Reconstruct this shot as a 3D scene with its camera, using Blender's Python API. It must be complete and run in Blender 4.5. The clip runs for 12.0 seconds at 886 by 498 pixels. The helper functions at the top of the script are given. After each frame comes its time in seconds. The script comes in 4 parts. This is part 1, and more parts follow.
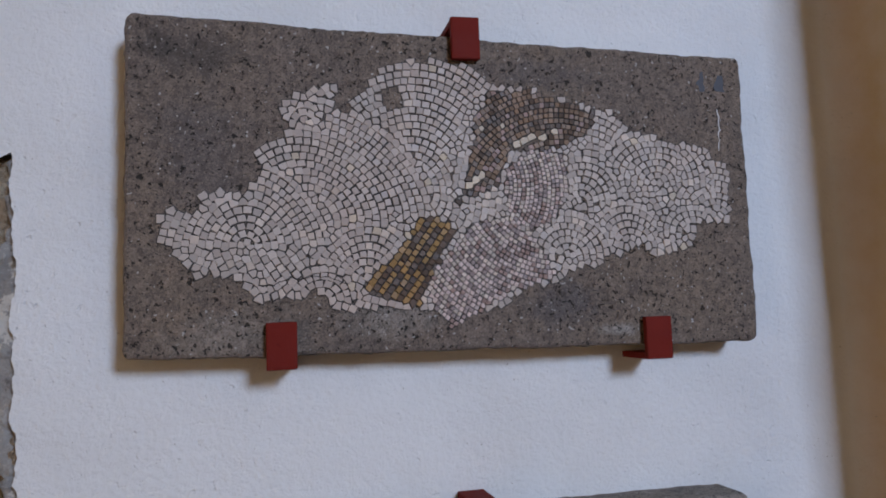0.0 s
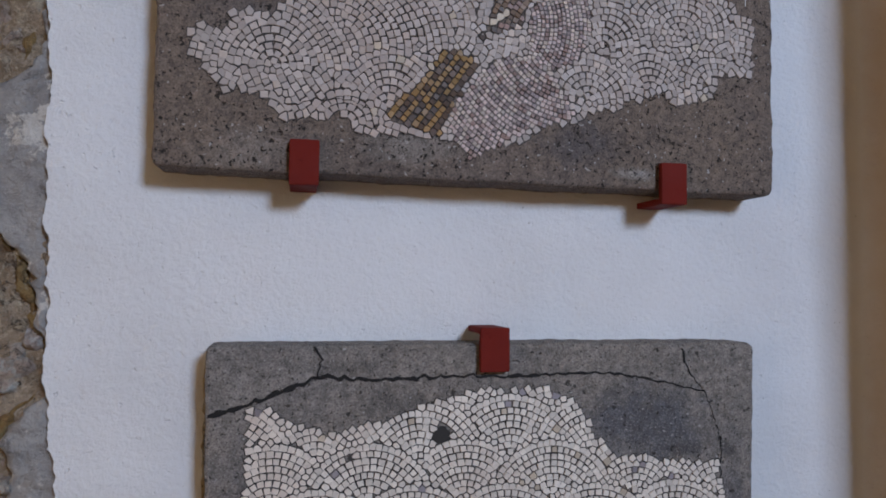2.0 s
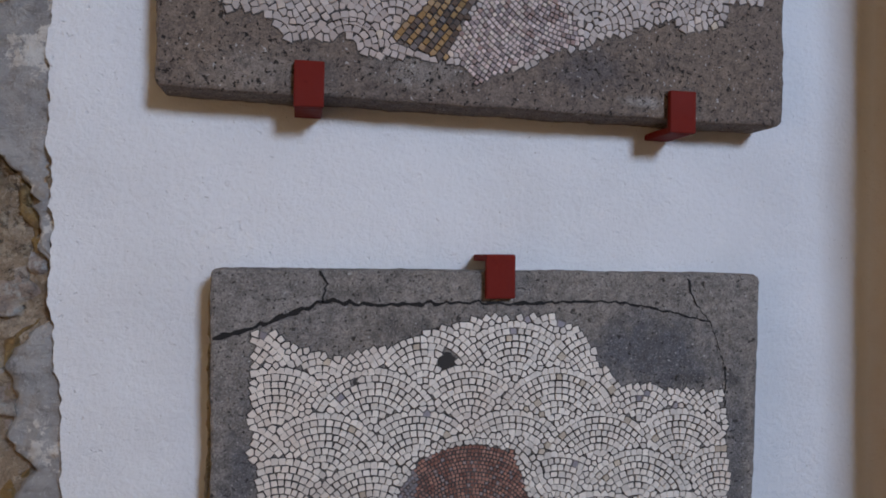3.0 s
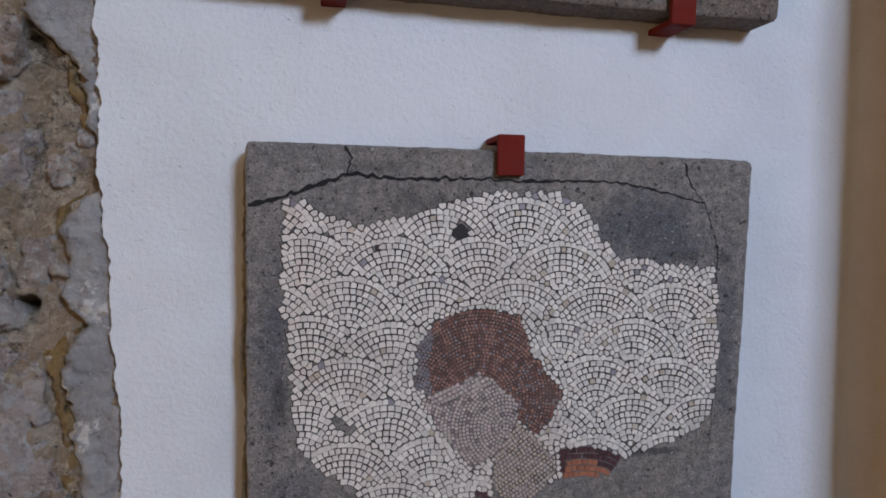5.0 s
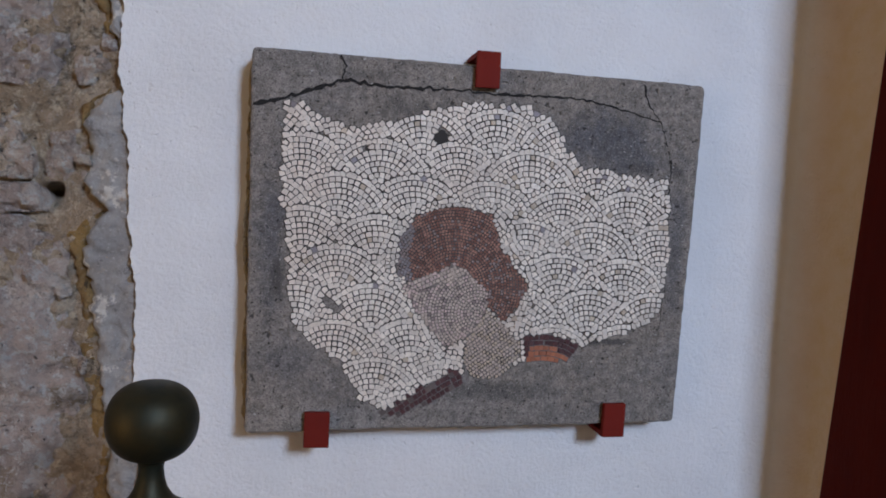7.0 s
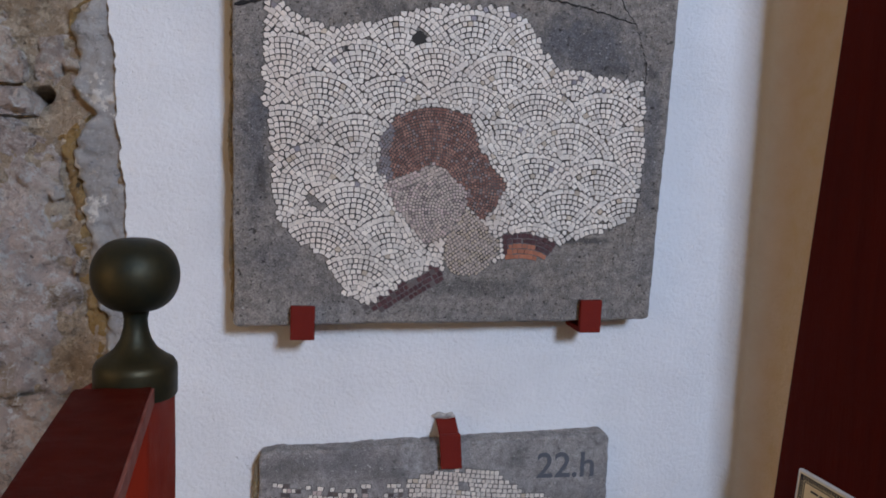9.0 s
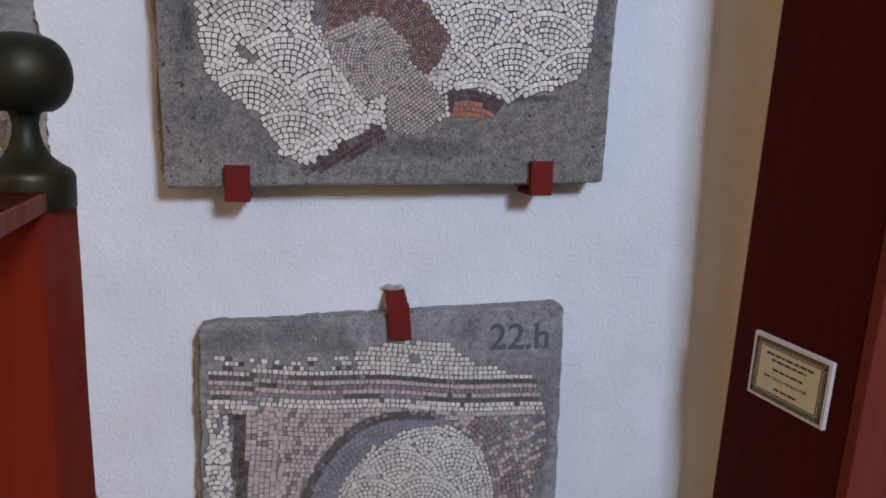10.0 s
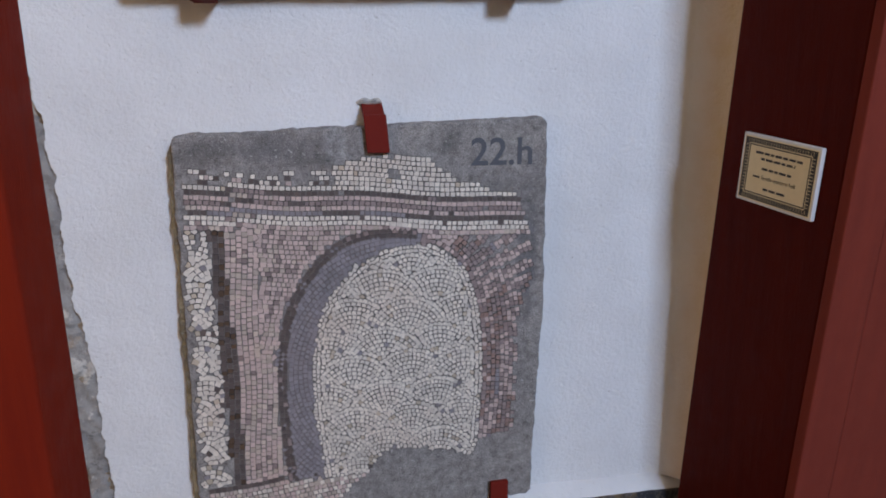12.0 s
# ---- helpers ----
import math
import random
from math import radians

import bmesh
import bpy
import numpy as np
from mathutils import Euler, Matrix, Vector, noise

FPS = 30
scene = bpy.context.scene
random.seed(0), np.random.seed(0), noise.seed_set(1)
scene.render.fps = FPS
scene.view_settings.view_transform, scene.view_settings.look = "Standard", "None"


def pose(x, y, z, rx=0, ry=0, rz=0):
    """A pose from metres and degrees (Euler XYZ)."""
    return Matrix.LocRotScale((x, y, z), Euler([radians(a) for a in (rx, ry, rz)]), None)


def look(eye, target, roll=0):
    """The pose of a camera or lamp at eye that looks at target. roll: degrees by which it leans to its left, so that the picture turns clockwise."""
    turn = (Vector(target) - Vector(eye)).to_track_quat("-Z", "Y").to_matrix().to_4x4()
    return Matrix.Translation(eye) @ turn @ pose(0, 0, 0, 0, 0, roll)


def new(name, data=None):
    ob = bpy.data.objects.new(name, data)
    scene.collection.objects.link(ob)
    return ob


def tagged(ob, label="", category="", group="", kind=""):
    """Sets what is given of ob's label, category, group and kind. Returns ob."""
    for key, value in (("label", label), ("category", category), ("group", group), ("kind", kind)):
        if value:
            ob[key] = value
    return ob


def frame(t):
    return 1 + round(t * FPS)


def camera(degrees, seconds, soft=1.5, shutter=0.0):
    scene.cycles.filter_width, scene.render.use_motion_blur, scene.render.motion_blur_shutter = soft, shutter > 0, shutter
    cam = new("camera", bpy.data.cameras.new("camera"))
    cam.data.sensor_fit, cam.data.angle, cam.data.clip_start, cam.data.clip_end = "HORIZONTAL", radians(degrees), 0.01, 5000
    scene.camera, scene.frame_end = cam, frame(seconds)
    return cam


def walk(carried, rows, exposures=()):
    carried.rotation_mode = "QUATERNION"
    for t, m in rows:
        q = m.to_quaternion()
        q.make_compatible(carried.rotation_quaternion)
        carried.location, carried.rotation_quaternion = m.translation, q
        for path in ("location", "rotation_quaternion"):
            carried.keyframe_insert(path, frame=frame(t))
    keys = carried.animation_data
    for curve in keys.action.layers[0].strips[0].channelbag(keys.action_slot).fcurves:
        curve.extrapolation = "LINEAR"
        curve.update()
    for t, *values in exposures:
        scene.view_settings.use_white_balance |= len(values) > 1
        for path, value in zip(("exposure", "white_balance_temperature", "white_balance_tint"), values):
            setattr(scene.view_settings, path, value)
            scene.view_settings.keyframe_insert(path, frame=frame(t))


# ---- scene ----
cam = camera(60.5, 12.0, soft=1.8)
# seconds, eye, heading, pitch, lean
PATH = [
    (0.0, 0.0563, -0.0084, 1.8622, -12.867, 5.19, -2.044),
    (0.5, 0.052, -0.021, 1.8109, -12.37, 5.526, -1.74),
    (1.0, 0.0423, -0.0364, 1.7615, -11.658, 5.411, -1.153),
    (1.5, 0.0564, -0.0308, 1.7304, -11.21, 4.239, -0.26),
    (2.0, 0.0574, -0.0196, 1.6928, -11.129, 2.499, 0.6),
    (2.5, 0.0563, -0.0178, 1.6649, -11.114, 1.536, 0.815),
    (3.0, 0.0545, -0.0112, 1.6354, -11.034, 0.373, 0.887),
    (5.0, 0.0308, -0.0935, 1.5269, -10.529, -2.709, 1.385),
    (5.5, 0.0278, -0.1248, 1.488, -10.842, -3.392, 1.85),
    (6.0, 0.0258, -0.1628, 1.4686, -11.026, -3.656, 2.486),
    (6.5, 0.0275, -0.2008, 1.4481, -10.868, -3.832, 2.926),
    (7.0, 0.0305, -0.2345, 1.412, -11.002, -4.003, 3.141),
    (8.8, 0.0446, -0.2856, 1.3483, -11.131, -6.216, 2.805),
    (9.0, 0.0672, -0.2901, 1.3071, -10.681, -6.408, 2.537),
    (9.2, 0.096, -0.2796, 1.272, -10.841, -7.781, 2.326),
    (9.5, 0.1319, -0.2667, 1.1989, -11.445, -8.468, 2.063),
    (10.0, 0.1413, -0.2717, 1.1467, -11.987, -9.498, 1.651),
    (10.5, 0.1463, -0.2718, 1.0779, -11.877, -9.817, 1.231),
    (11.0, 0.1613, -0.2813, 1.0222, -11.541, -10.286, 0.849),
    (11.5, 0.1742, -0.2881, 0.9809, -11.33, -11.348, 0.43),
    (12.0, 0.1971, -0.2934, 0.9378, -11.044, -14.193, 0.057),
]


def aim(x, y, z, heading, pitch, lean):
    a, p = radians(heading), radians(pitch)
    ahead = Vector((-math.sin(a) * math.cos(p), math.cos(a) * math.cos(p), math.sin(p)))
    return look((x, y, z), Vector((x, y, z)) + ahead, lean)


walk(cam, [(t, aim(*row)) for t, *row in PATH], [(0.0, -0.27), (3.0, -0.25), (6.5, -0.12), (9.0, 0.02), (12.0, 0.18)])

# ---- light: a big window high in the back wall, and the sky behind it ----
WIN_X, WIN_Z, WIN_W, WIN_H, BACK = 2.1, 3.8, 1.1, 1.1, -5.0
sky = bpy.data.worlds.new("sky")
scene.world = sky
sky.use_nodes = True
sky_tex = sky.node_tree.nodes.new("ShaderNodeTexSky")
sky_tex.sky_type, sky_tex.sun_disc = "NISHITA", False
sky_tex.sun_elevation, sky_tex.sun_rotation = radians(40), radians(60)
sky.node_tree.links.new(sky_tex.outputs[0], sky.node_tree.nodes["Background"].inputs[0])
sky.node_tree.nodes["Background"].inputs[1].default_value = 0.1
lamp = bpy.data.lights.new("window_daylight", "AREA")
lamp.shape, lamp.size, lamp.size_y, lamp.energy, lamp.color = "RECTANGLE", WIN_W, WIN_H, 340, (0.572, 0.716, 1.0)
new("window_daylight", lamp).matrix_world = pose(WIN_X, BACK + 0.06, WIN_Z, 90, 0, 0)
# added warm fill from the west, set in an unseen opening
FILL_Y, FILL_W, FILL_H = -0.9, 1.3, 2.2
glow = bpy.data.lights.new("west_warm_fill", "AREA")
glow.shape, glow.size, glow.size_y, glow.energy, glow.color = "RECTANGLE", FILL_H - 0.1, FILL_W - 0.1, 15, (1.0, 0.55, 0.21)
new("west_warm_fill", glow).matrix_world = pose(-2.26, FILL_Y, FILL_H / 2, 0, -90, 0)


# ---- materials ----
class Nodes:
    """Short hand for one node material."""

    def __init__(self, name, rough=0.7, metal=0.0):
        self.mat = bpy.data.materials.new(name)
        self.mat.use_nodes = True
        self.tree = self.mat.node_tree
        self.out = self.tree.nodes["Principled BSDF"]
        self.out.inputs["Roughness"].default_value = rough
        self.out.inputs["Metallic"].default_value = metal
        self.place = self.tree.nodes.new("ShaderNodeTexCoord").outputs["Object"]
        geo = self.tree.nodes.new("ShaderNodeNewGeometry")
        self.world, self.island = geo.outputs["Position"], geo.outputs["Random Per Island"]
        self.one = self.tree.nodes.new("ShaderNodeObjectInfo").outputs["Random"]

    def link(self, a, b):
        self.tree.links.new(a, b)

    def fill(self, socket, value):
        if isinstance(value, bpy.types.NodeSocket):
            self.link(value, socket)
        elif isinstance(value, tuple) and len(value) == 3:
            socket.default_value = (*value, 1)
        else:
            socket.default_value = value

    def noise(self, scale, detail=4, rough=0.55, at=None):
        n = self.tree.nodes.new("ShaderNodeTexNoise")
        n.inputs["Scale"].default_value, n.inputs["Detail"].default_value, n.inputs["Roughness"].default_value = scale, detail, rough
        self.link(at or self.world, n.inputs["Vector"])
        return n.outputs["Fac"]

    def ramp(self, fac, low, high, a=0.0, b=1.0):
        n = self.tree.nodes.new("ShaderNodeMapRange")
        n.clamp = True
        for k, v in zip(("Value", "From Min", "From Max", "To Min", "To Max"), (fac, low, high, a, b)):
            self.fill(n.inputs[k], v)
        return n.outputs[0]

    def math(self, op, a, b=0.0):
        n = self.tree.nodes.new("ShaderNodeMath")
        n.operation = op
        self.fill(n.inputs[0], a), self.fill(n.inputs[1], b)
        return n.outputs[0]

    def mix(self, fac, a, b, mode="MIX"):
        n = self.tree.nodes.new("ShaderNodeMix")
        n.data_type, n.blend_type = "RGBA", mode
        self.fill(n.inputs[0], fac), self.fill(n.inputs[6], a), self.fill(n.inputs[7], b)
        return n.outputs[2]

    def blot(self, x, z, wide, high, seed=0.0):
        """One stain with a ragged outline round (x, z), as a factor."""
        xyz = self.tree.nodes.new("ShaderNodeSeparateXYZ")
        self.link(self.world, xyz.inputs[0])
        a = self.math("DIVIDE", self.math("SUBTRACT", xyz.outputs[0], x), wide)
        b = self.math("DIVIDE", self.math("SUBTRACT", xyz.outputs[2], z), high)
        d = self.math("SQRT", self.math("ADD", self.math("MULTIPLY", a, a), self.math("MULTIPLY", b, b)))
        d = self.math("ADD", d, self.math("MULTIPLY", self.math("SUBTRACT", self.noise(24 + seed, 6, 0.7), 0.5), 2.6))
        return self.ramp(d, 0.45, 1.25, 1.0, 0.0)

    def bump(self, height, depth, strength=1.0):
        n = self.tree.nodes.new("ShaderNodeBump")
        n.inputs["Distance"].default_value, n.inputs["Strength"].default_value = depth, strength
        self.link(height, n.inputs["Height"])
        self.link(n.outputs[0], self.out.inputs["Normal"])

    def done(self, colour, rough=None):
        self.fill(self.out.inputs["Base Color"], colour)
        if rough is not None:
            self.fill(self.out.inputs["Roughness"], rough)
        return self.mat


def make_plaster(name="white_plaster", base=(0.80, 0.80, 0.795), worn=(0.73, 0.725, 0.715), side=None):
    n = Nodes(name, 0.85)
    big, fine = n.noise(5, 5), n.noise(330, 4, 0.65)
    lumps = n.noise(130, 3, 0.55)
    col = n.mix(n.ramp(big, 0.42, 0.72), base, worn)
    # side: tone that takes over past the corner, blended by world x
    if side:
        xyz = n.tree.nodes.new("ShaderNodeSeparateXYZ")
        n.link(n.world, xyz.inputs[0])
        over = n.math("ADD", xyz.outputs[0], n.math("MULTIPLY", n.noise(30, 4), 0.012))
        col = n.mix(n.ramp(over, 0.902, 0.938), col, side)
    specks = n.ramp(n.noise(190, 2), 0.735, 0.765)
    col = n.mix(n.math("MULTIPLY", specks, 0.6), col, (0.36, 0.32, 0.28))
    h = n.math("ADD", n.math("MULTIPLY", fine, 0.5), n.math("ADD", lumps, n.math("MULTIPLY", n.noise(45, 2), 0.7)))
    h = n.math("SUBTRACT", h, n.math("MULTIPLY", n.ramp(n.noise(110, 2), 0.68, 0.74), 0.5))
    n.bump(h, 0.0023, 0.9)
    return n.done(col)


def make_concrete(name, base, warm, dark, pitted=0.85, stains=()):
    n = Nodes(name, 0.92)
    col = n.mix(n.ramp(n.noise(4.5, 5), 0.4, 0.64), base, warm)
    col = n.mix(n.ramp(n.noise(8, 7, 0.7), 0.52, 0.70, 0, 0.75), col, dark)
    col = n.mix(n.ramp(n.noise(15, 7, 0.7), 0.56, 0.72, 0, 0.4), col, tuple(c * 1.5 for c in base))
    for k, (x, z, wide, high, tint, much) in enumerate(stains):
        col = n.mix(n.math("MULTIPLY", n.blot(x, z, wide, high, k * 3.7), much), col, tint)
    mid = n.noise(75, 5, 0.65)
    col = n.mix(n.ramp(mid, 0.34, 0.64, 0.6, 0), col, tuple(c * 0.22 for c in base))
    grain = n.noise(420, 3, 0.75)
    col = n.mix(n.ramp(grain, 0.35, 0.51, 0.7, 0), col, tuple(c * 0.3 for c in base))
    col = n.mix(n.ramp(grain, 0.54, 0.72, 0, 0.45), col, tuple(c * 1.8 for c in base))
    pits = n.ramp(n.noise(195, 2, 0.6), 0.62, 0.66)
    big_pits = n.ramp(n.noise(95, 2, 0.5), 0.69, 0.72)
    pits = n.math("MAXIMUM", pits, big_pits)
    col = n.mix(n.math("MULTIPLY", pits, pitted), col, (0.018, 0.015, 0.012))
    col = n.mix(n.ramp(n.noise(170, 1, 0.5, n.place), 0.72, 0.75, 0, 0.7), col, (0.5, 0.48, 0.45))
    h = n.math("SUBTRACT", n.math("ADD", mid, n.math("MULTIPLY", grain, 0.6)), n.math("MULTIPLY", pits, pitted))
    n.bump(h, 0.0028, 0.9)
    return n.done(col)


def make_tessera(name, colour, spread=0.3, dull=(0.30, 0.27, 0.24)):
    n = Nodes(name, 0.55)
    r = n.math("FRACT", n.math("ADD", n.math("MULTIPLY", n.island, 7.31), n.one))
    dark = tuple(c * (1 - spread) for c in colour)
    light = tuple(min(0.86, c * (1 + spread * 0.35)) for c in colour)
    col = n.mix(r, dark, light)
    r2 = n.math("FRACT", n.math("MULTIPLY", r, 17.7))
    col = n.mix(n.ramp(r2, 0.93, 1.0, 0, 0.28), col, dull)
    col = n.mix(n.ramp(n.noise(9, 6, 0.65), 0.54, 0.76, 0, 0.5), col, dull)
    col = n.mix(n.ramp(n.noise(260, 3, 0.65), 0.5, 0.75, 0, 0.3), col, dull)
    col = n.mix(n.ramp(n.noise(6, 4, 0.6), 0.46, 0.68, 0, 0.4), col, tuple(c * k for c, k in zip(colour, (0.86, 0.74, 0.68))))
    n.bump(n.noise(300, 3), 0.001, 0.7)
    return n.done(col, n.ramp(r2, 0, 1, 0.45, 0.75))


def make_paint(name, colour, worn, rough=0.42, grain=(1, 1, 1)):
    n = Nodes(name, rough)
    n.out.inputs["Specular IOR Level"].default_value = 0.05
    m = n.tree.nodes.new("ShaderNodeMapping")
    m.inputs["Scale"].default_value = grain
    n.link(n.world, m.inputs["Vector"])
    v = m.outputs[0]
    col = n.mix(n.ramp(n.noise(7, 5, 0.6, v), 0.4, 0.7), colour, worn)
    col = n.mix(n.ramp(n.noise(60, 4, 0.7, v), 0.63, 0.75, 0, 0.4), col, tuple(c * 0.45 for c in colour))
    n.bump(n.math("ADD", n.noise(90, 4, 0.6, v), n.noise(14, 3, 0.5, v)), 0.0012, 0.6)
    return n.done(col, n.ramp(n.noise(30, 4), 0.3, 0.7, rough - 0.08, rough + 0.15))


def make_stone(name, colour, second, third):
    n = Nodes(name, 0.9)
    col = n.mix(n.ramp(n.noise(8, 7, 0.65), 0.44, 0.56), colour, second)
    col = n.mix(n.ramp(n.noise(11, 9, 0.75), 0.52, 0.57, 0, 0.9), col, third)
    col = n.mix(n.ramp(n.noise(7, 6, 0.65, n.place), 0.57, 0.64, 0, 0.75), col, (0.34, 0.24, 0.125))
    col = n.mix(n.ramp(n.noise(20, 9, 0.78), 0.61, 0.67, 0, 0.5), col, (0.15, 0.12, 0.09))
    col = n.mix(n.ramp(n.noise(200, 3, 0.7), 0.58, 0.70, 0, 0.45), col, (0.08, 0.07, 0.06))
    col = n.mix(n.ramp(n.noise(120, 4, 0.7, n.place), 0.56, 0.68, 0, 0.5), col, (0.66, 0.61, 0.54))
    vein = n.math("ABSOLUTE", n.math("SUBTRACT", n.noise(10, 8, 0.68, n.place), 0.5))
    vein = n.math("MULTIPLY", n.ramp(vein, 0.0, 0.011, 1, 0), n.ramp(n.noise(6, 3), 0.45, 0.6))
    col = n.mix(n.math("MULTIPLY", vein, 0.75), col, (0.07, 0.055, 0.045))
    pits = n.ramp(n.noise(75, 4, 0.6), 0.66, 0.70)
    col = n.mix(n.math("MULTIPLY", pits, 0.8), col, (0.06, 0.05, 0.042))
    col = n.mix(n.ramp(n.noise(55, 9, 0.8), 0.52, 0.57, 0, 0.7), col, tuple(min(0.88, c * 1.3) for c in third))
    col = n.mix(n.ramp(n.noise(48, 9, 0.8, n.place), 0.575, 0.62, 0, 0.45), col, tuple(c * 0.4 for c in second))
    col = n.mix(n.ramp(n.noise(420, 3, 0.7), 0.57, 0.65, 0, 0.4), col, tuple(c * 0.4 for c in second))
    h = n.math("ADD", n.noise(22, 9, 0.72), n.math("MULTIPLY", n.noise(110, 6, 0.75), 0.5))
    h = n.math("SUBTRACT", h, n.math("ADD", n.math("MULTIPLY", vein, 0.35), n.math("MULTIPLY", pits, 0.3)))
    n.bump(h, 0.028, 1.0)
    return n.done(col)


def make_cement(name="grey_cement"):
    n = Nodes(name, 0.92)
    col = n.mix(n.ramp(n.noise(14, 7, 0.65), 0.42, 0.6), (0.42, 0.40, 0.375), (0.31, 0.295, 0.28))
    col = n.mix(n.ramp(n.noise(11, 7, 0.7, n.place), 0.56, 0.585, 0, 0.85), col, (0.72, 0.68, 0.61))
    col = n.mix(n.ramp(n.noise(12, 8, 0.7), 0.60, 0.64, 0, 0.7), col, (0.52, 0.42, 0.32))
    col = n.mix(n.ramp(n.noise(45, 5, 0.7), 0.60, 0.66, 0, 0.6), col, (0.13, 0.12, 0.11))
    col = n.mix(n.ramp(n.noise(240, 3, 0.7), 0.60, 0.70, 0, 0.5), col, (0.68, 0.66, 0.62))
    n.bump(n.math("ADD", n.noise(30, 7, 0.7), n.math("MULTIPLY", n.noise(170, 5, 0.7), 0.35)), 0.012, 0.9)
    return n.done(col)


def make_metal(name, colour, patina):
    n = Nodes(name, 0.5, 0.65)
    f = n.noise(16, 5, 0.6)
    col = n.mix(n.ramp(f, 0.4, 0.66), colour, patina)
    n.bump(n.noise(180, 3), 0.0006, 0.4)
    return n.done(col, n.ramp(f, 0.3, 0.75, 0.42, 0.6))


def make_plain(name, colour, rough=0.6):
    n = Nodes(name, rough)
    return n.done(n.mix(n.ramp(n.noise(80, 3), 0.3, 0.7, 0, 0.25), colour, tuple(c * 0.7 for c in colour)))


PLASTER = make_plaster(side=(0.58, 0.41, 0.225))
LIME = make_plaster("white_lime_bead")
# for unseen walls: ochre tone picked to warm the bounced light
CREAM = make_plaster("cream_plaster", (0.64, 0.50, 0.31), (0.55, 0.42, 0.25))
SOOT, BLUISH, LIMY = (0.05, 0.048, 0.048), (0.10, 0.105, 0.125), (0.50, 0.48, 0.44)
CONCRETE_A = make_concrete("brown_grey_concrete", (0.23, 0.18, 0.148), (0.262, 0.198, 0.15), (0.146, 0.118, 0.103), 0.9, [
    (-0.02, 2.19, 0.055, 0.022, SOOT, 0.6), (-0.072, 2.197, 0.02, 0.018, SOOT, 0.6), (0.20, 1.862, 0.06, 0.02, LIMY, 0.35), (0.01, 1.85, 0.07, 0.03, LIMY, 0.22),
    (0.42, 1.875, 0.05, 0.03, BLUISH, 0.5), (0.40, 2.18, 0.10, 0.02, BLUISH, 0.4), (-0.02, 2.06, 0.05, 0.07, BLUISH, 0.3), (0.50, 1.84, 0.03, 0.008, LIMY, 0.6)])
CONCRETE_B = make_concrete("grey_concrete", (0.305, 0.275, 0.248), (0.335, 0.287, 0.24), (0.172, 0.16, 0.158), 0.75, [
    (0.515, 1.51, 0.10, 0.05, BLUISH, 0.85), (-0.005, 1.33, 0.02, 0.13, BLUISH, 0.7), (0.005, 1.27, 0.012, 0.03, SOOT, 0.8), (0.645, 1.34, 0.018, 0.14, BLUISH, 0.6),
    (0.638, 1.475, 0.014, 0.012, SOOT, 0.8), (0.57, 1.475, 0.02, 0.01, SOOT, 0.6), (0.36, 1.105, 0.10, 0.016, SOOT, 0.55), (0.53, 1.188, 0.05, 0.006, SOOT, 0.8),
    (0.19, 1.54, 0.05, 0.02, SOOT, 0.45), (0.03, 1.15, 0.04, 0.03, BLUISH, 0.4), (0.12, 1.585, 0.05, 0.012, SOOT, 0.4), (0.12, 1.06, 0.1, 0.02, LIMY, 0.25)])
CONCRETE_C = make_concrete("smooth_grey_concrete", (0.41, 0.38, 0.355), (0.35, 0.322, 0.305), (0.23, 0.217, 0.212), 0.3, [
    (0.266, 0.80, 0.02, 0.035, (0.62, 0.61, 0.60), 0.6), (0.23, 0.775, 0.04, 0.012, SOOT, 0.5), (0.15, 0.80, 0.13, 0.022, BLUISH, 0.4), (0.05, 0.785, 0.05, 0.02, SOOT, 0.45),
    (0.45, 0.80, 0.018, 0.025, SOOT, 0.45), (0.59, 0.60, 0.02, 0.13, BLUISH, 0.6), (0.56, 0.80, 0.05, 0.012, LIMY, 0.25)])
# ochre mortar, brightened for the warm light on the slabs' left sides
OCHRE_LIT_EDGE = make_stone("ochre_lit_mortar", (0.52, 0.39, 0.20), (0.60, 0.48, 0.29), (0.34, 0.28, 0.19))
def make_grout(name="joint_mortar", base=(0.042, 0.038, 0.035), pale=(0.20, 0.18, 0.165)):
    n = Nodes(name, 0.95)
    col = n.mix(n.ramp(n.noise(12, 5, 0.6), 0.55, 0.74, 0, 0.6), base, pale)
    return n.done(n.mix(n.ramp(n.noise(300, 3), 0.4, 0.7, 0, 0.5), col, tuple(c * 0.8 for c in base)))


GROUT = make_grout()
MID_GROUT = make_grout("grey_joint_mortar", (0.07, 0.063, 0.058), (0.26, 0.235, 0.22))
PALE_GROUT = make_grout("pale_joint_mortar", (0.17, 0.15, 0.14), (0.36, 0.32, 0.30))
CRACK = make_plain("crack_shadow", (0.018, 0.016, 0.015), 0.95)
IRON = make_paint("red_oxide_paint", (0.17, 0.02, 0.014), (0.14, 0.018, 0.013), 0.6)
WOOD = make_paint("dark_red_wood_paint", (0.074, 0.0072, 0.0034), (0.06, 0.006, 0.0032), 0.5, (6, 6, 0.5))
# front boards lighter than the shaded side board: their light is in the colour
FRONT_RED = make_paint("front_lit_red_wood_paint", (0.19, 0.036, 0.024), (0.165, 0.032, 0.022), 0.55, (6, 6, 0.5))
RAILWOOD = make_paint("bright_red_wood_paint", (0.20, 0.019, 0.008), (0.17, 0.016, 0.008), 0.42, (6, 6, 0.5))
WORN_LIT = make_paint("worn_lit_red_paint", (0.26, 0.095, 0.075), (0.20, 0.05, 0.035), 0.6, (6, 6, 0.5))
BRASS = make_metal("dark_bronze", (0.042, 0.034, 0.014), (0.016, 0.021, 0.014))
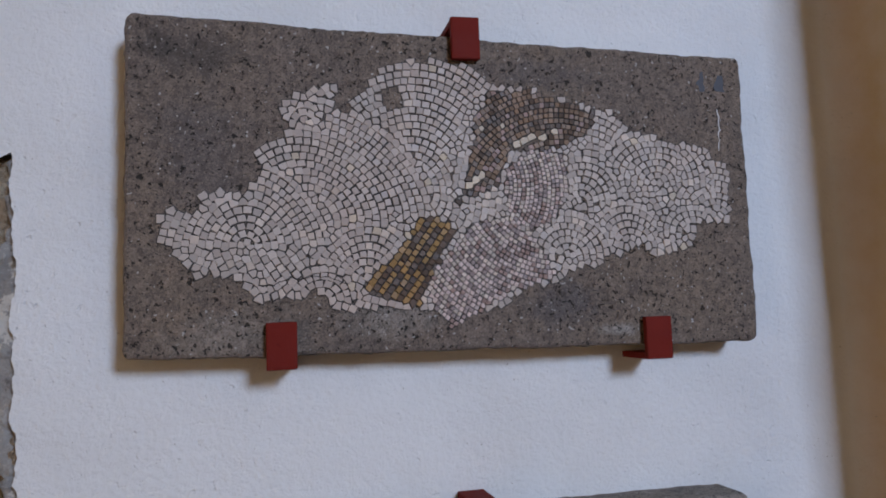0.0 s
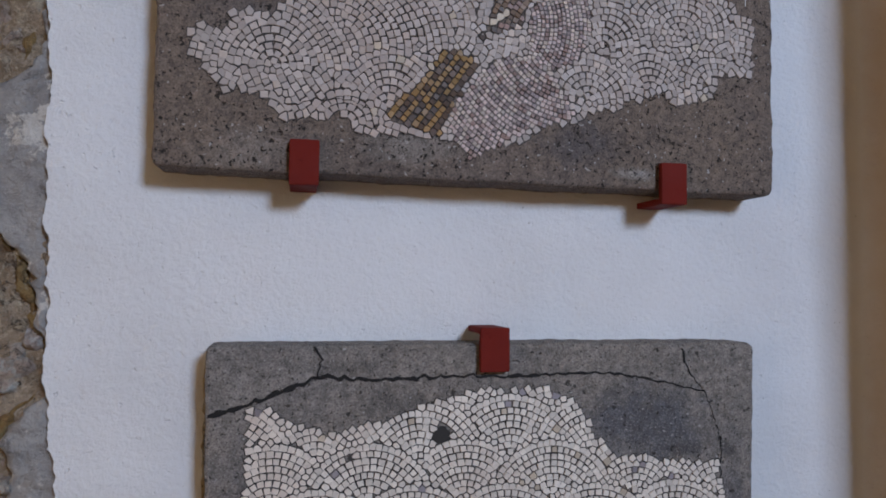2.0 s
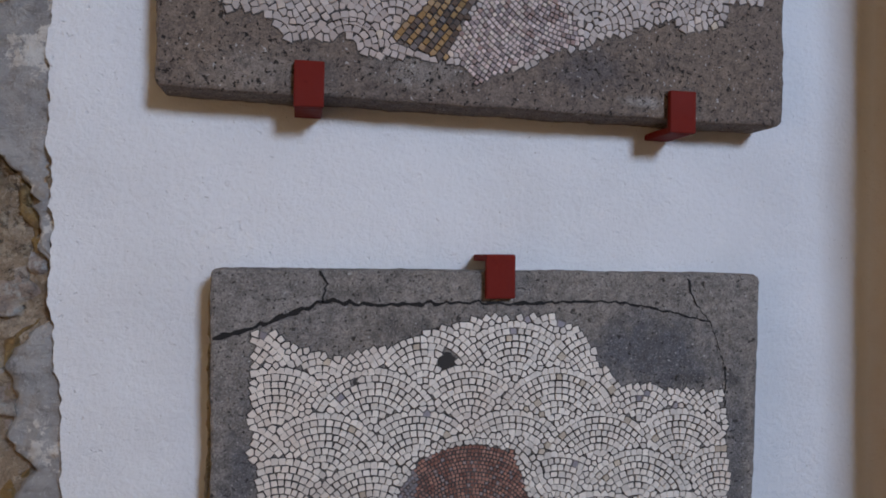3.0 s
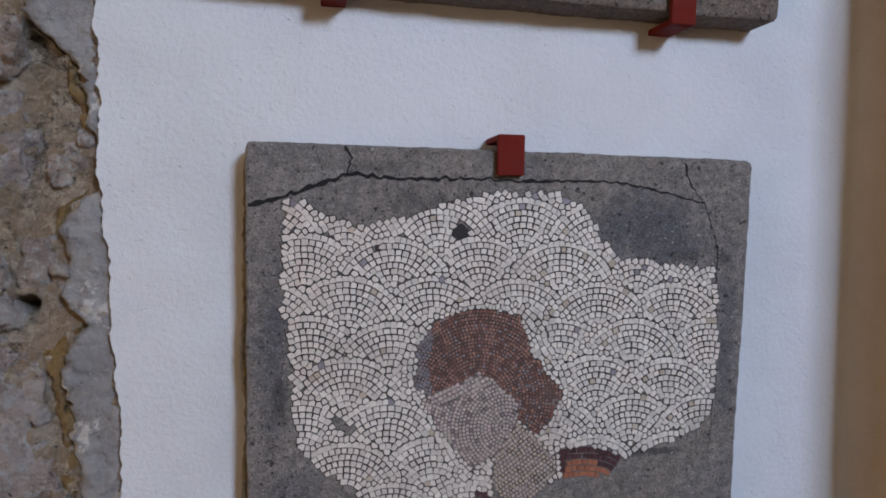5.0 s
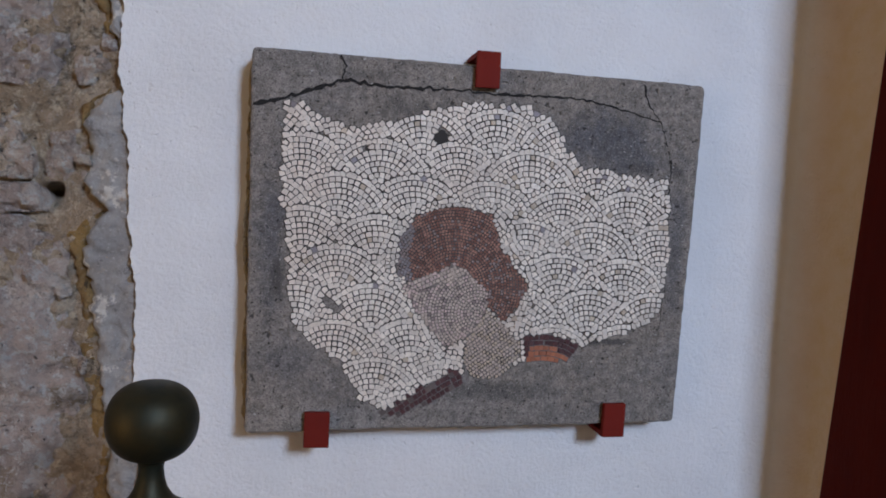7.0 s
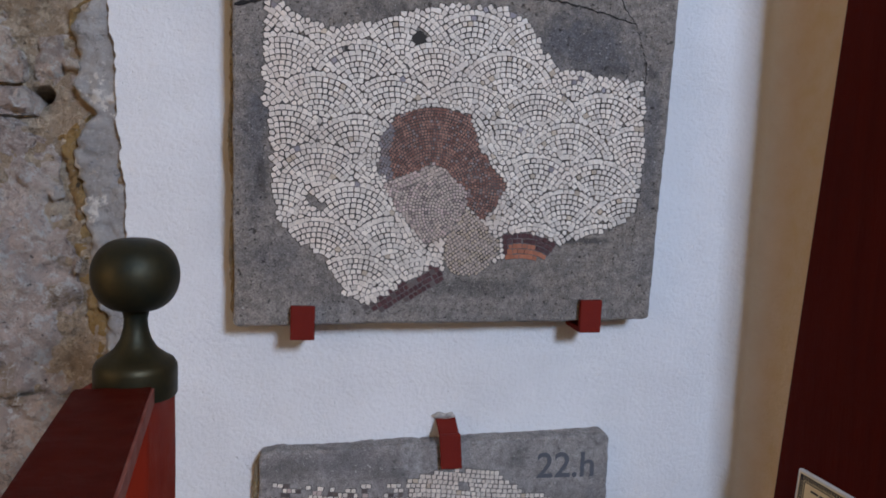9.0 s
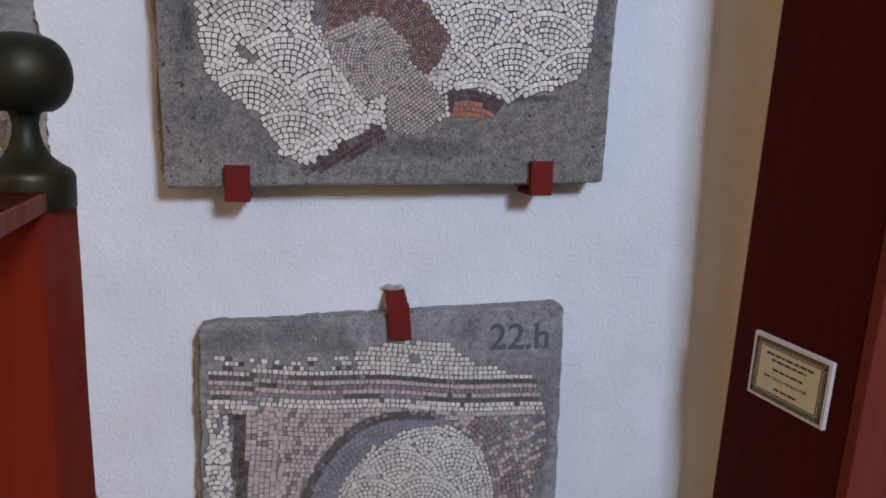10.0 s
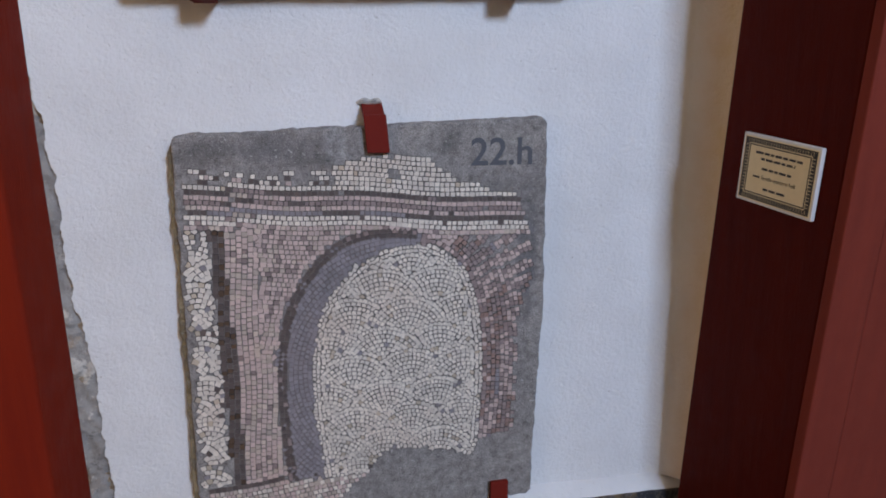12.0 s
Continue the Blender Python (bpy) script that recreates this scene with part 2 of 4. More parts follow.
RUBBLE = make_stone("beige_rubble_stone", (0.76, 0.60, 0.48), (0.60, 0.47, 0.385), (0.84, 0.75, 0.64))
GREYSTONE = make_stone("grey_rubble_stone", (0.74, 0.60, 0.515), (0.58, 0.475, 0.42), (0.84, 0.74, 0.65))
CEMENT = make_cement()
MORTAR = make_stone("ochre_lime_mortar", (0.52, 0.36, 0.17), (0.42, 0.30, 0.17), (0.60, 0.49, 0.34))
BUFF = make_stone("buff_lime_mortar", (0.62, 0.47, 0.32), (0.52, 0.39, 0.26), (0.72, 0.59, 0.44))
SEAM = make_stone("ochre_seam_mortar", (0.50, 0.30, 0.095), (0.56, 0.38, 0.16), (0.40, 0.25, 0.10))
FLOORSTONE = make_stone("dark_floor_stone", (0.06, 0.065, 0.08), (0.09, 0.09, 0.10), (0.16, 0.16, 0.17))
TIMBER = make_paint("brown_ceiling_timber", (0.20, 0.11, 0.05), (0.15, 0.08, 0.04), 0.6, (0.6, 8, 8))
SIGN_EDGE = make_plain("white_sign_edge", (0.75, 0.74, 0.72), 0.4)
SIGN_FACE = make_plain("pale_yellow_print", (0.80, 0.68, 0.42), 0.5)
INK = make_plain("black_ink", (0.025, 0.022, 0.02), 0.5)
STENCIL = make_plain("faded_black_stencil", (0.105, 0.11, 0.125), 0.9)
TESS = {
    "white": make_tessera("white_tessera", (0.81, 0.735, 0.645), 0.2),
    # upper panel's white, set darker than the other two panels' white
    "aged": make_tessera("drab_white_tessera", (0.50, 0.425, 0.375), 0.25),
    "cream": make_tessera("cream_tessera", (0.60, 0.50, 0.38), 0.25),
    "pink": make_tessera("pink_tessera", (0.62, 0.485, 0.44), 0.2),
    "flesh": make_tessera("pale_flesh_tessera", (0.60, 0.50, 0.42), 0.3),
    "mauve": make_tessera("mauve_tessera", (0.33, 0.255, 0.24), 0.2, (0.16, 0.12, 0.11)),
    "rose": make_tessera("rose_brown_tessera", (0.42, 0.21, 0.15), 0.3, (0.12, 0.08, 0.07)),
    "brown": make_tessera("brown_tessera", (0.11, 0.064, 0.036), 0.4, (0.07, 0.055, 0.045)),
    "dark": make_tessera("dark_tessera", (0.13, 0.10, 0.09), 0.35, (0.12, 0.10, 0.09)),
    "maroon": make_tessera("maroon_tessera", (0.085, 0.03, 0.03), 0.3, (0.06, 0.035, 0.03)),
    "orange": make_tessera("orange_tessera", (0.42, 0.15, 0.075), 0.3, (0.25, 0.12, 0.08)),
    "yellow": make_tessera("yellow_tessera", (0.35, 0.205, 0.065), 0.3, (0.14, 0.095, 0.04)),
    "olive": make_tessera("olive_brown_tessera", (0.25, 0.16, 0.10), 0.4, (0.15, 0.10, 0.065)),
    "auburn": make_tessera("auburn_tessera", (0.27, 0.115, 0.078), 0.35, (0.10, 0.065, 0.055)),
    "russet": make_tessera("russet_tessera", (0.34, 0.225, 0.19), 0.25, (0.2, 0.14, 0.12)),
    "grey": make_tessera("blue_grey_tessera", (0.30, 0.272, 0.288), 0.22, (0.14, 0.13, 0.13)),
}


# ---- building blocks ----
def part(name, bm, material, parent=None, label=""):
    """Link a bmesh as one mesh object."""
    me = bpy.data.meshes.new(name)
    bm.to_mesh(me)
    bm.free()
    for m in material if isinstance(material, (list, tuple)) else [material]:
        me.materials.append(m)
    ob = new(name, me)
    if parent:
        ob.parent = parent
        ob.matrix_parent_inverse = (parent.matrix_basis if not parent.parent else Matrix()).inverted()
    if label:
        ob["label"] = label
    return ob


def box(x0, x1, y0, y1, z0, z1, bevel=0.0, seg=2, into=None):
    bm = into or bmesh.new()
    made = bmesh.ops.create_cube(bm, size=1)
    m = Matrix.LocRotScale(((x0 + x1) / 2, (y0 + y1) / 2, (z0 + z1) / 2), None, (x1 - x0, y1 - y0, z1 - z0))
    bmesh.ops.transform(bm, matrix=m, verts=made["verts"])
    if bevel:
        edges = list({e for v in made["verts"] for e in v.link_edges})
        bmesh.ops.bevel(bm, geom=edges, offset=bevel, segments=seg, affect="EDGES", profile=0.6)
    return bm


def wobble(bm, size, scale, seed=0.0):
    for v in bm.verts:
        p = v.co * scale + Vector((seed, seed * 1.7, seed * 0.6))
        v.co += Vector((noise.noise(p), noise.noise(p + Vector((9, 0, 0))), noise.noise(p + Vector((0, 9, 0))))) * size


def smooth(bm):
    for f in bm.faces:
        f.smooth = True
    return bm


def thing(name, x, y, z, label, category, group=""):
    e = new(name)
    e.empty_display_size = 0.05
    e.matrix_basis = Matrix.Translation((x, y, z))
    return tagged(e, label, category, group)


def lean_y(bm, slope, z0):
    for v in bm.verts:
        v.co.y -= slope * (v.co.z - z0)
    return bm


# ---- the room ----
WALL, CORNER, FILLET = 0.985, 0.930, 0.064
TOP = 4.8


def plaster_edge(z):
    """Where the white plaster ends against the bare rubble."""
    base = -0.243 + 0.105 * max(0.0, min(1.0, (1.75 - z) / 1.6)) ** 1.05
    return base + 0.009 * noise.noise((3.1, 0, z * 6)) + 0.007 * noise.noise((7.7, 0, z * 23)) + 0.0036 * noise.noise((1.7, 0, z * 75)) + 0.0018 * noise.noise((1.7, 5, z * 240))


def build_plaster():
    """One sheet: flat wall, rounded corner, short return; the bare patch is left out."""
    bm = bmesh.new()
    head = 2.08
    zs = np.concatenate([np.arange(0.118, head, 0.004), [head], np.arange(head + 0.012, 2.5, 0.012), np.arange(2.5, TOP + 0.05, 0.1)])
    nx, na, nr, flat = 60, 12, 8, CORNER - FILLET

    def skin(x, z):
        return WALL + 0.0035 * noise.noise((x * 5, 0, z * 5)) + 0.0014 * noise.noise((x * 22, 3, z * 22))

    def sheet(rows):
        for a, b in zip(rows, rows[1:]):
            for i in range(len(a) - 1):
                bm.faces.new((a[i], a[i + 1], b[i + 1], b[i]))

    rows, lip = [], []
    for z in zs:
        e = plaster_edge(min(z, head))
        if z <= head:
            lip.append([bm.verts.new((e + 0.004 * noise.noise((0, 5, z * 40)), WALL + 0.05, z)), bm.verts.new((e, skin(e, z), z))])
        row = []
        for k in range(nx + 1):
            x = e + (flat - e) * k / nx
            row.append(bm.verts.new((x, skin(x, z), z)))
        for k in range(1, na + 1):
            a = math.pi / 2 * k / na
            w = 0.002 * noise.noise((a, 8, z * 8))
            row.append(bm.verts.new((flat + (FILLET + w) * math.sin(a), WALL - FILLET + (FILLET + w) * math.cos(a), z)))
        for k in range(1, nr + 1):
            row.append(bm.verts.new((CORNER + 0.002 * noise.noise((k * 0.5, 2, z * 6)), WALL - FILLET + (0.905 - 0.0745 * min(z, 3) - WALL + FILLET) * k / nr, z)))
        rows.append(row)
    sheet(rows)
    sheet(lip)
    e = plaster_edge(head)
    xs = np.concatenate([np.arange(-2.2, -0.62, 0.1), np.arange(-0.6, e - 0.006, 0.012), [e]])
    upper_rows, under = [], []
    for i, z in enumerate(z for z in zs if z >= head):
        row = []
        for x in xs:
            zz = z
            if i == 0 and x < e:
                zz = 2.072 + 0.012 * noise.noise((x * 14, 0, 1)) + 0.005 * noise.noise((x * 60, 0, 1))
                under.append((x, zz))
            row.append(bm.verts.new((x, skin(x, z), zz)))
        upper_rows.append(row)
    sheet(upper_rows)
    sheet([[bm.verts.new((x, WALL + 0.05, z)) for x, z in under], [bm.verts.new((x, skin(x, z), z)) for x, z in under]])
    bmesh.ops.remove_doubles(bm, verts=[v for r in rows for v in r[:1]] + [r[-1] for r in upper_rows], dist=1e-5)
    return smooth(bm)


wall_north = thing("wall_north", 0, WALL, 0, "white rough-plastered wall broken away to bare rubble", "wall")
wall_north["kind"] = "structure"
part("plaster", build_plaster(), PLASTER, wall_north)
core = box(-2.4, 3.6, 1.2, 1.4, -0.1, TOP)
part("wall_core", core, MORTAR, wall_north)


STRIP_Z = (0.0, 1.05, 1.13, 1.18, 1.25, 1.31, 1.345, 1.36, 1.39, 1.476, 1.527, 1.55, 1.61, 1.64, 1.71, 1.74, 1.78, 1.92, 1.96, 2.0, 2.1)
STRIP_W = (0.05, 0.046, 0.057, 0.064, 0.071, 0.076, 0.05, 0.035, 0.062, 0.061, 0.037, 0.008, 0.006, 0.016, 0.030, 0.055, 0.095, 0.09, 0.02, 0.01, 0.01)


def strip_width(z):
    """How wide the grey cement runs beside the broken plaster."""
    return float(np.interp(z, STRIP_Z, STRIP_W)) + 0.008 * noise.noise((3, 4, z * 21)) + 0.007 * noise.noise((3, 4, z * 70)) + 0.004 * noise.noise((3, 4, z * 190))


def build_mortar():
    bm, rows = bmesh.new(), []
    for z in np.arange(0.0, 2.14, 0.006):
        row = []
        for x in np.arange(-1.1, -0.06, 0.006):
            p = Vector((x, 0, z))
            y = 1.036 + 0.016 * noise.noise(p * 9) + 0.012 * noise.noise(p * 23) - 0.020 * abs(noise.noise(p * 41)) + 0.008 * noise.noise(p * 95)
            near = max(0.0, 1 - (plaster_edge(z) - x) / 0.10)
            hole = max(0.0, 1 - math.hypot(x + 0.345 - (z - 1.384) * 0.5, (z - 1.384) * 1.3) / 0.024)
            row.append(bm.verts.new((x, y - 0.022 * min(1.0, near) + 0.07 * min(1, hole * 1.6), z)))
        rows.append(row)
    for a, b in zip(rows, rows[1:]):
        for i in range(len(a) - 1):
            bm.faces.new((a[i], a[i + 1], b[i + 1], b[i]))
    return smooth(bm)


part("mortar", build_mortar(), [BUFF], wall_north, "buff lime mortar bed between the stones")


def seam(z0, z1, shift, wide, seed):
    """A raised ochre ridge of mortar along the inner side of the cement."""
    bm, rows = bmesh.new(), []
    for z in np.arange(z0, z1, 0.005):
        mid = plaster_edge(z) - float(np.interp(z, STRIP_Z, STRIP_W)) - shift + 0.005 * noise.noise((seed, 2, z * 26))
        end = min(1.0, (z - z0) / 0.03, (z1 - z) / 0.03)
        w = wide * max(0.15, end) * max(0.15, 0.9 + 1.3 * noise.noise((seed, 0, z * 17)) + 0.7 * noise.noise((seed, 3, z * 60)))
        row = []
        for k in range(9):
            t = k / 4 - 1
            p = Vector((mid + t * w, seed, z))
            row.append(bm.verts.new((p.x + 0.003 * noise.noise(p * 60), 1.030 - 0.016 * (1 - t * t) - 0.010 * noise.noise(p * 45) - 0.007 * noise.noise(p * 110), z)))
        rows.append(row)
    for a, b in zip(rows, rows[1:]):
        for i in range(len(a) - 1):
            bm.faces.new((a[i], a[i + 1], b[i + 1], b[i]))
    return smooth(bm)


for z0, z1, shift, wide, seed in ((0.0, 1.365, 0.010, 0.017, 1.0), (1.49, 1.55, 0.012, 0.014, 4.0), (1.595, 1.76, 0.008, 0.013, 7.0), (1.96, 2.07, 0.02, 0.013, 9.0)):
    part("mortar_seam", seam(z0, z1, shift, wide, seed), SEAM, wall_north, "ochre mortar ridge beside grey cement")


def rubble(x, z, w, h, proud, seed, cuts=32, lean=0.0):
    """One large, rough-faced wall stone."""
    bm = bmesh.new()
    bmesh.ops.create_cube(bm, size=2)
    bmesh.ops.subdivide_edges(bm, edges=bm.edges, cuts=cuts, use_grid_fill=True)
    off = Vector((seed, seed * 0.7, -seed))
    for v in bm.verts:
        c = v.co.copy()
        n = c.normalized()
        c = Matrix.Rotation(0.16 * math.sin(seed), 3, "Y") @ c.lerp(n * 1.15, 0.34)
        p = Vector((c.x * w, c.y * 0.3, c.z * h)) * 4 + off
        k = 1.03 + 0.19 * noise.noise(p) + 0.09 * noise.noise(p * 2.7)
        q = Vector((x + c.x * k * w / 2, 1.085 + c.y * proud, z + c.z * k * h / 2))
        r = q * 1.0 + off
        q.y += 0.030 * noise.noise(r * 7) + 0.024 * noise.noise(r * 16) - 0.026 * abs(noise.noise(r * 30)) + 0.009 * noise.noise(r * 70) + 0.006 * noise.noise(r * 140) + 0.010
        q.x += 0.007 * noise.noise(r * 22)
        q.z += 0.007 * noise.noise(r * 24 + Vector((4, 0, 0)))
        q.x += lean * (q.z - z)
        v.co = q
    return smooth(bm)


def cement(seed):
    """The strip of grey cement smeared along the plaster's broken edge."""
    bm, rows = bmesh.new(), []
    for z in np.arange(0.0, 2.09, 0.006):
        e = plaster_edge(z)
        w = strip_width(z)
        row = [bm.verts.new((e - w - 0.004, 1.06, z))]
        for k in range(15):
            t = k / 14
            x = e - w + (w + 0.02) * t
            p = Vector((x, 0, z))
            y = 1.002 + 0.008 * noise.noise(p * 11) - 0.012 * abs(noise.noise(p * 34)) + 0.006 * noise.noise(p * 80) + 0.003 * noise.noise(p * 190) + 0.010 * (1 - min(1, t * 9)) ** 2
            row.append(bm.verts.new((x, max(y, 0.9895), z)))
        rows.append(row)
    for a, b in zip(rows, rows[1:]):
        for i in range(len(a) - 1):
            bm.faces.new((a[i], a[i + 1], b[i + 1], b[i]))
    return smooth(bm)


part("cement_strip", cement(3.0), CEMENT, wall_north, "grey cement smeared along the broken plaster edge")
rng = random.Random(9)
STONES = [
    (-0.46, 1.607, 0.27, 0.145, GREYSTONE, 0.0), (-0.281, 1.585, 0.062, 0.075, RUBBLE, 0.0), (-0.318, 1.44, 0.062, 0.085, RUBBLE, 0.0), (-0.48, 1.455, 0.22, 0.12, RUBBLE, 0.0),
    (-0.435, 1.375, 0.15, 0.045, GREYSTONE, -0.1), (-0.47, 1.135, 0.36, 0.43, GREYSTONE, -0.13), (-0.44, 0.745, 0.36, 0.30, RUBBLE, 0.0), (-0.43, 0.44, 0.36, 0.27, GREYSTONE, 0.0),
    (-0.43, 0.15, 0.36, 0.28, RUBBLE, 0.0), (-0.46, 1.735, 0.25, 0.085, RUBBLE, 0.0), (-0.48, 1.90, 0.27, 0.20, GREYSTONE, 0.0), (-0.42, 2.04, 0.2, 0.07, RUBBLE, 0.0), (-0.30, 2.015, 0.05, 0.075, RUBBLE, 0.0)]
for x, z, w, h, what, lean in STONES:
    part("stone", rubble(x, z, w, h, rng.uniform(0.074, 0.084), rng.uniform(0, 50), 48 if w > 0.1 else 16, lean), what, wall_north)
z = 0.0
while z < 2.0:
    h, x = rng.uniform(0.2, 0.34), -0.62
    h = min(h, 2.07 - z)
    while x > -1.1:
        w = rng.uniform(0.24, 0.40)
        part("stone", rubble(x - w / 2, z + h / 2, w - 0.012, h - 0.012, rng.uniform(0.062, 0.072), rng.uniform(0, 50), 20), rng.choice([RUBBLE, GREYSTONE]), wall_north)
        x -= w
    z += h
for i in range(9):
    zz = rng.uniform(0.75, 2.05)
    xx = plaster_edge(zz) - strip_width(zz) - rng.uniform(0.0, 0.05)
    d = rng.uniform(0.012, 0.034)
    part("stone", rubble(xx, zz, d, d * rng.uniform(0.6, 1.5), rng.uniform(0.058, 0.068), rng.uniform(0, 50), 9), rng.choice([RUBBLE, GREYSTONE, RUBBLE]), wall_north)

lump = bmesh.new()
bmesh.ops.create_icosphere(lump, subdivisions=4, radius=1, matrix=Matrix.LocRotScale((0.322, WALL + 0.002, 0.866), None, (0.020, 0.012, 0.008)))
wobble(lump, 0.006, 70, 5.0)
part("mortar_patch", smooth(lump), CEMENT, wall_north, "lump of grey mortar round the clamp's fixing")
tagged(part("floor", box(-2.4, 3.6, BACK - 0.2, 1.2, -0.1, 0.0), FLOORSTONE), "dark grey stone floor", "floor", kind="structure")
# unseen ceiling and walls added to close the room; warm tones tint the bounce
tagged(part("ceiling", box(-2.4, 3.6, BACK - 0.2, 1.4, TOP, TOP + 0.1), TIMBER), "unseen brown ceiling added to close the room", "ceiling", kind="structure")
# unseen west wall, cut open only to hold the added fill lamp
west = box(-2.4, -2.2, BACK, FILL_Y - FILL_W / 2, 0, TOP)
box(-2.4, -2.2, FILL_Y + FILL_W / 2, 1.2, 0, TOP, into=west)
box(-2.4, -2.2, FILL_Y - FILL_W / 2, FILL_Y + FILL_W / 2, FILL_H, TOP, into=west)
tagged(part("wall_west", west, CREAM), "unseen cream wall with an opening for the added warm fill", "wall", kind="structure")
tagged(part("wall_east", box(3.4, 3.6, BACK, 1.2, 0, TOP), CREAM), "unseen cream wall added to bounce warm light", "wall", kind="structure")
back = bmesh.new()
x0, x1, z0, z1 = WIN_X - WIN_W / 2 - 0.02, WIN_X + WIN_W / 2 + 0.02, WIN_Z - WIN_H / 2 - 0.02, min(TOP, WIN_Z + WIN_H / 2 + 0.02)
for a in ((-2.4, x0, 0, TOP), (x1, 3.6, 0, TOP), (x0, x1, 0, z0), (x0, x1, z1, TOP)):
    if a[3] - a[2] > 0.01:
        box(a[0], a[1], BACK - 0.2, BACK, a[2], a[3], into=back)
tagged(part("wall_south", back, CREAM), "unseen cream wall with a high window, added to bounce warm light", "wall", kind="structure")

# skirting of dark stone with a sloping plaster bead
skirting = thing("baseboard", 0.4, WALL, 0, "dark blue-grey stone skirting with a white plaster bead", "skirting")
skirting["kind"] = "structure"
for i in range(4):
    part("tile", box(-0.25 + 0.3 * i, 0.048 + 0.3 * i if i < 3 else 0.975, 0.953, 1.05, 0, 0.098, 0.003), FLOORSTONE, skirting)
bead = bmesh.new()
for x in np.arange(-0.25, 0.975, 0.015):
    w = 0.003 * noise.noise((x * 25, 0, 0))
    vs = [bead.verts.new((x, 0.956 + w, 0.098)), bead.verts.new((x, 0.958 + w, 0.102 + w)), bead.verts.new((x, 0.984, 0.120 + w)), bead.verts.new((x, 1.0, 0.122))]
    if x > -0.25:
        for i in range(3):
            bead.faces.new((last[i], vs[i], vs[i + 1], last[i + 1]))
    last = vs
part("bead", smooth(bead), LIME, skirting)

# ---- red timber casing round the end of the side wall ----
casing = thing("timber_casing", 1.2, 0.6, 0, "dark red painted timber casing boards round the wall end", "wooden casing")
SL = 0.0752


def board(x0, x1, y0, y1, bevel=0.003):
    bm = box(x0, x1, y0, y1, 0.0, 3.3, bevel)
    bmesh.ops.transform(bm, matrix=pose(0.95, 0.672, 0, 0, 0, 11.2), verts=bm.verts)
    return lean_y(bm, SL, 0)


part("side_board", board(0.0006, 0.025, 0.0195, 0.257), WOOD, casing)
part("corner_post", board(0, 0.079, 0, 0.019), FRONT_RED, casing)
part("front_board", board(0.081, 0.55, 0.002, 0.02), FRONT_RED, casing)
part("front_board", board(0.552, 1.1, 0.002, 0.02), FRONT_RED, casing)
part("front_board", board(1.102, 2.5, 0.002, 0.02), FRONT_RED, casing)

# ---- mosaic panels ----
def inside(px, pz, ring):
    """Which points lie in the ring of (x, z) corners."""
    hit = np.zeros(len(px), bool)
    for (ax, az), (bx, bz) in zip(ring, ring[1:] + ring[:1]):
        if az != bz:
            hit ^= ((az > pz) != (bz > pz)) & (px < (bx - ax) * (pz - az) / (bz - az) + ax)
    return hit


def ring(text):
    return [tuple(float(v) for v in p.split(",")) for p in text.split()]


def bounds(*rings):
    xs, zs = [p[0] for r in rings for p in r], [p[1] for r in rings for p in r]
    return min(xs) - 0.02, max(xs) + 0.02, min(zs) - 0.02, max(zs) + 0.02


def fans(area, pitch, across, up, radius, rng, x_off=0.0, z_off=0.0):
    """Overlapping fans of concentric arcs: x, z, angle, width, height, fan."""
    x0, x1, z0, z1 = area
    centres = []
    for j in range(int((z1 - z0 + radius * 2) / up) + 1):
        z = z0 - radius + j * up + z_off
        for i in range(int((x1 - x0) / across) + 3):
            centres.append((x0 + (i - 1 + 0.5 * (j % 2)) * across + x_off + rng.uniform(-0.05, 0.05) * across, z + rng.uniform(-0.08, 0.08) * up))
    c = np.array(centres)
    out = []
    for n, (cx, cz) in enumerate(centres):
        k = 0
        while (k + 0.6) * pitch < radius:
            r = (k + 0.6) * pitch
            count = max(3, int(round(math.radians(230) * r / (pitch * rng.uniform(0.93, 1.18)))))
            phase = rng.random()
            for i in range(count):
                a = math.radians(-115 + 230 * (i + phase) / count)
                out.append((cx + r * math.sin(a), cz + r * math.cos(a), -a, math.radians(230) * r / count, pitch, n))
            k += 1
    pts = np.array(out)
    d = (pts[:, None, 0] - c[None, :, 0]) ** 2 + (pts[:, None, 1] - c[None, :, 1]) ** 2
    ok = (d < radius ** 2) & (pts[:, None, 1] > c[None, :, 1] - 0.3 * radius)
    low = np.where(ok, c[None, :, 1] + d * 0.2, 99).argmin(1)
    return pts[low == pts[:, 5]]


def fans_at(area, pitch, centres, rng):
    """Rings round given centres (x, z, reach); the later fan lies over the earlier."""
    x0, x1, z0, z1 = area
    c, out = np.array(centres), []
    for n, (cx, cz, reach) in enumerate(centres):
        k = 0
        while (k + 0.6) * pitch < reach:
            r = (k + 0.6) * pitch
            count, phase = max(4, int(round(2 * math.pi * r / (pitch * rng.uniform(0.95, 1.25))))), rng.random()
            for i in range(count):
                a = 2 * math.pi * (i + phase) / count
                wave = 1 + 0.05 * math.sin(3 * a + n) * min(1, r / 0.05)
                out.append((cx + r * wave * math.sin(a), cz + r * wave * math.cos(a), -a, 2 * math.pi * r * wave / count, pitch, n))
            k += 1
    pts = np.array(out)
    pts = pts[(pts[:, 0] > x0) & (pts[:, 0] < x1) & (pts[:, 1] > z0) & (pts[:, 1] < z1)]
    d = np.hypot(pts[:, None, 0] - c[None, :, 0], pts[:, None, 1] - c[None, :, 1])
    open_up = (pts[:, None, 1] > c[None, :, 1] - 0.03 * c[None, :, 2]) | (c[None, :, 2] > 0.19)
    on = np.where((d < c[None, :, 2]) & open_up, np.arange(len(c))[None, :], -1).max(1)
    return pts[on == pts[:, 5]]


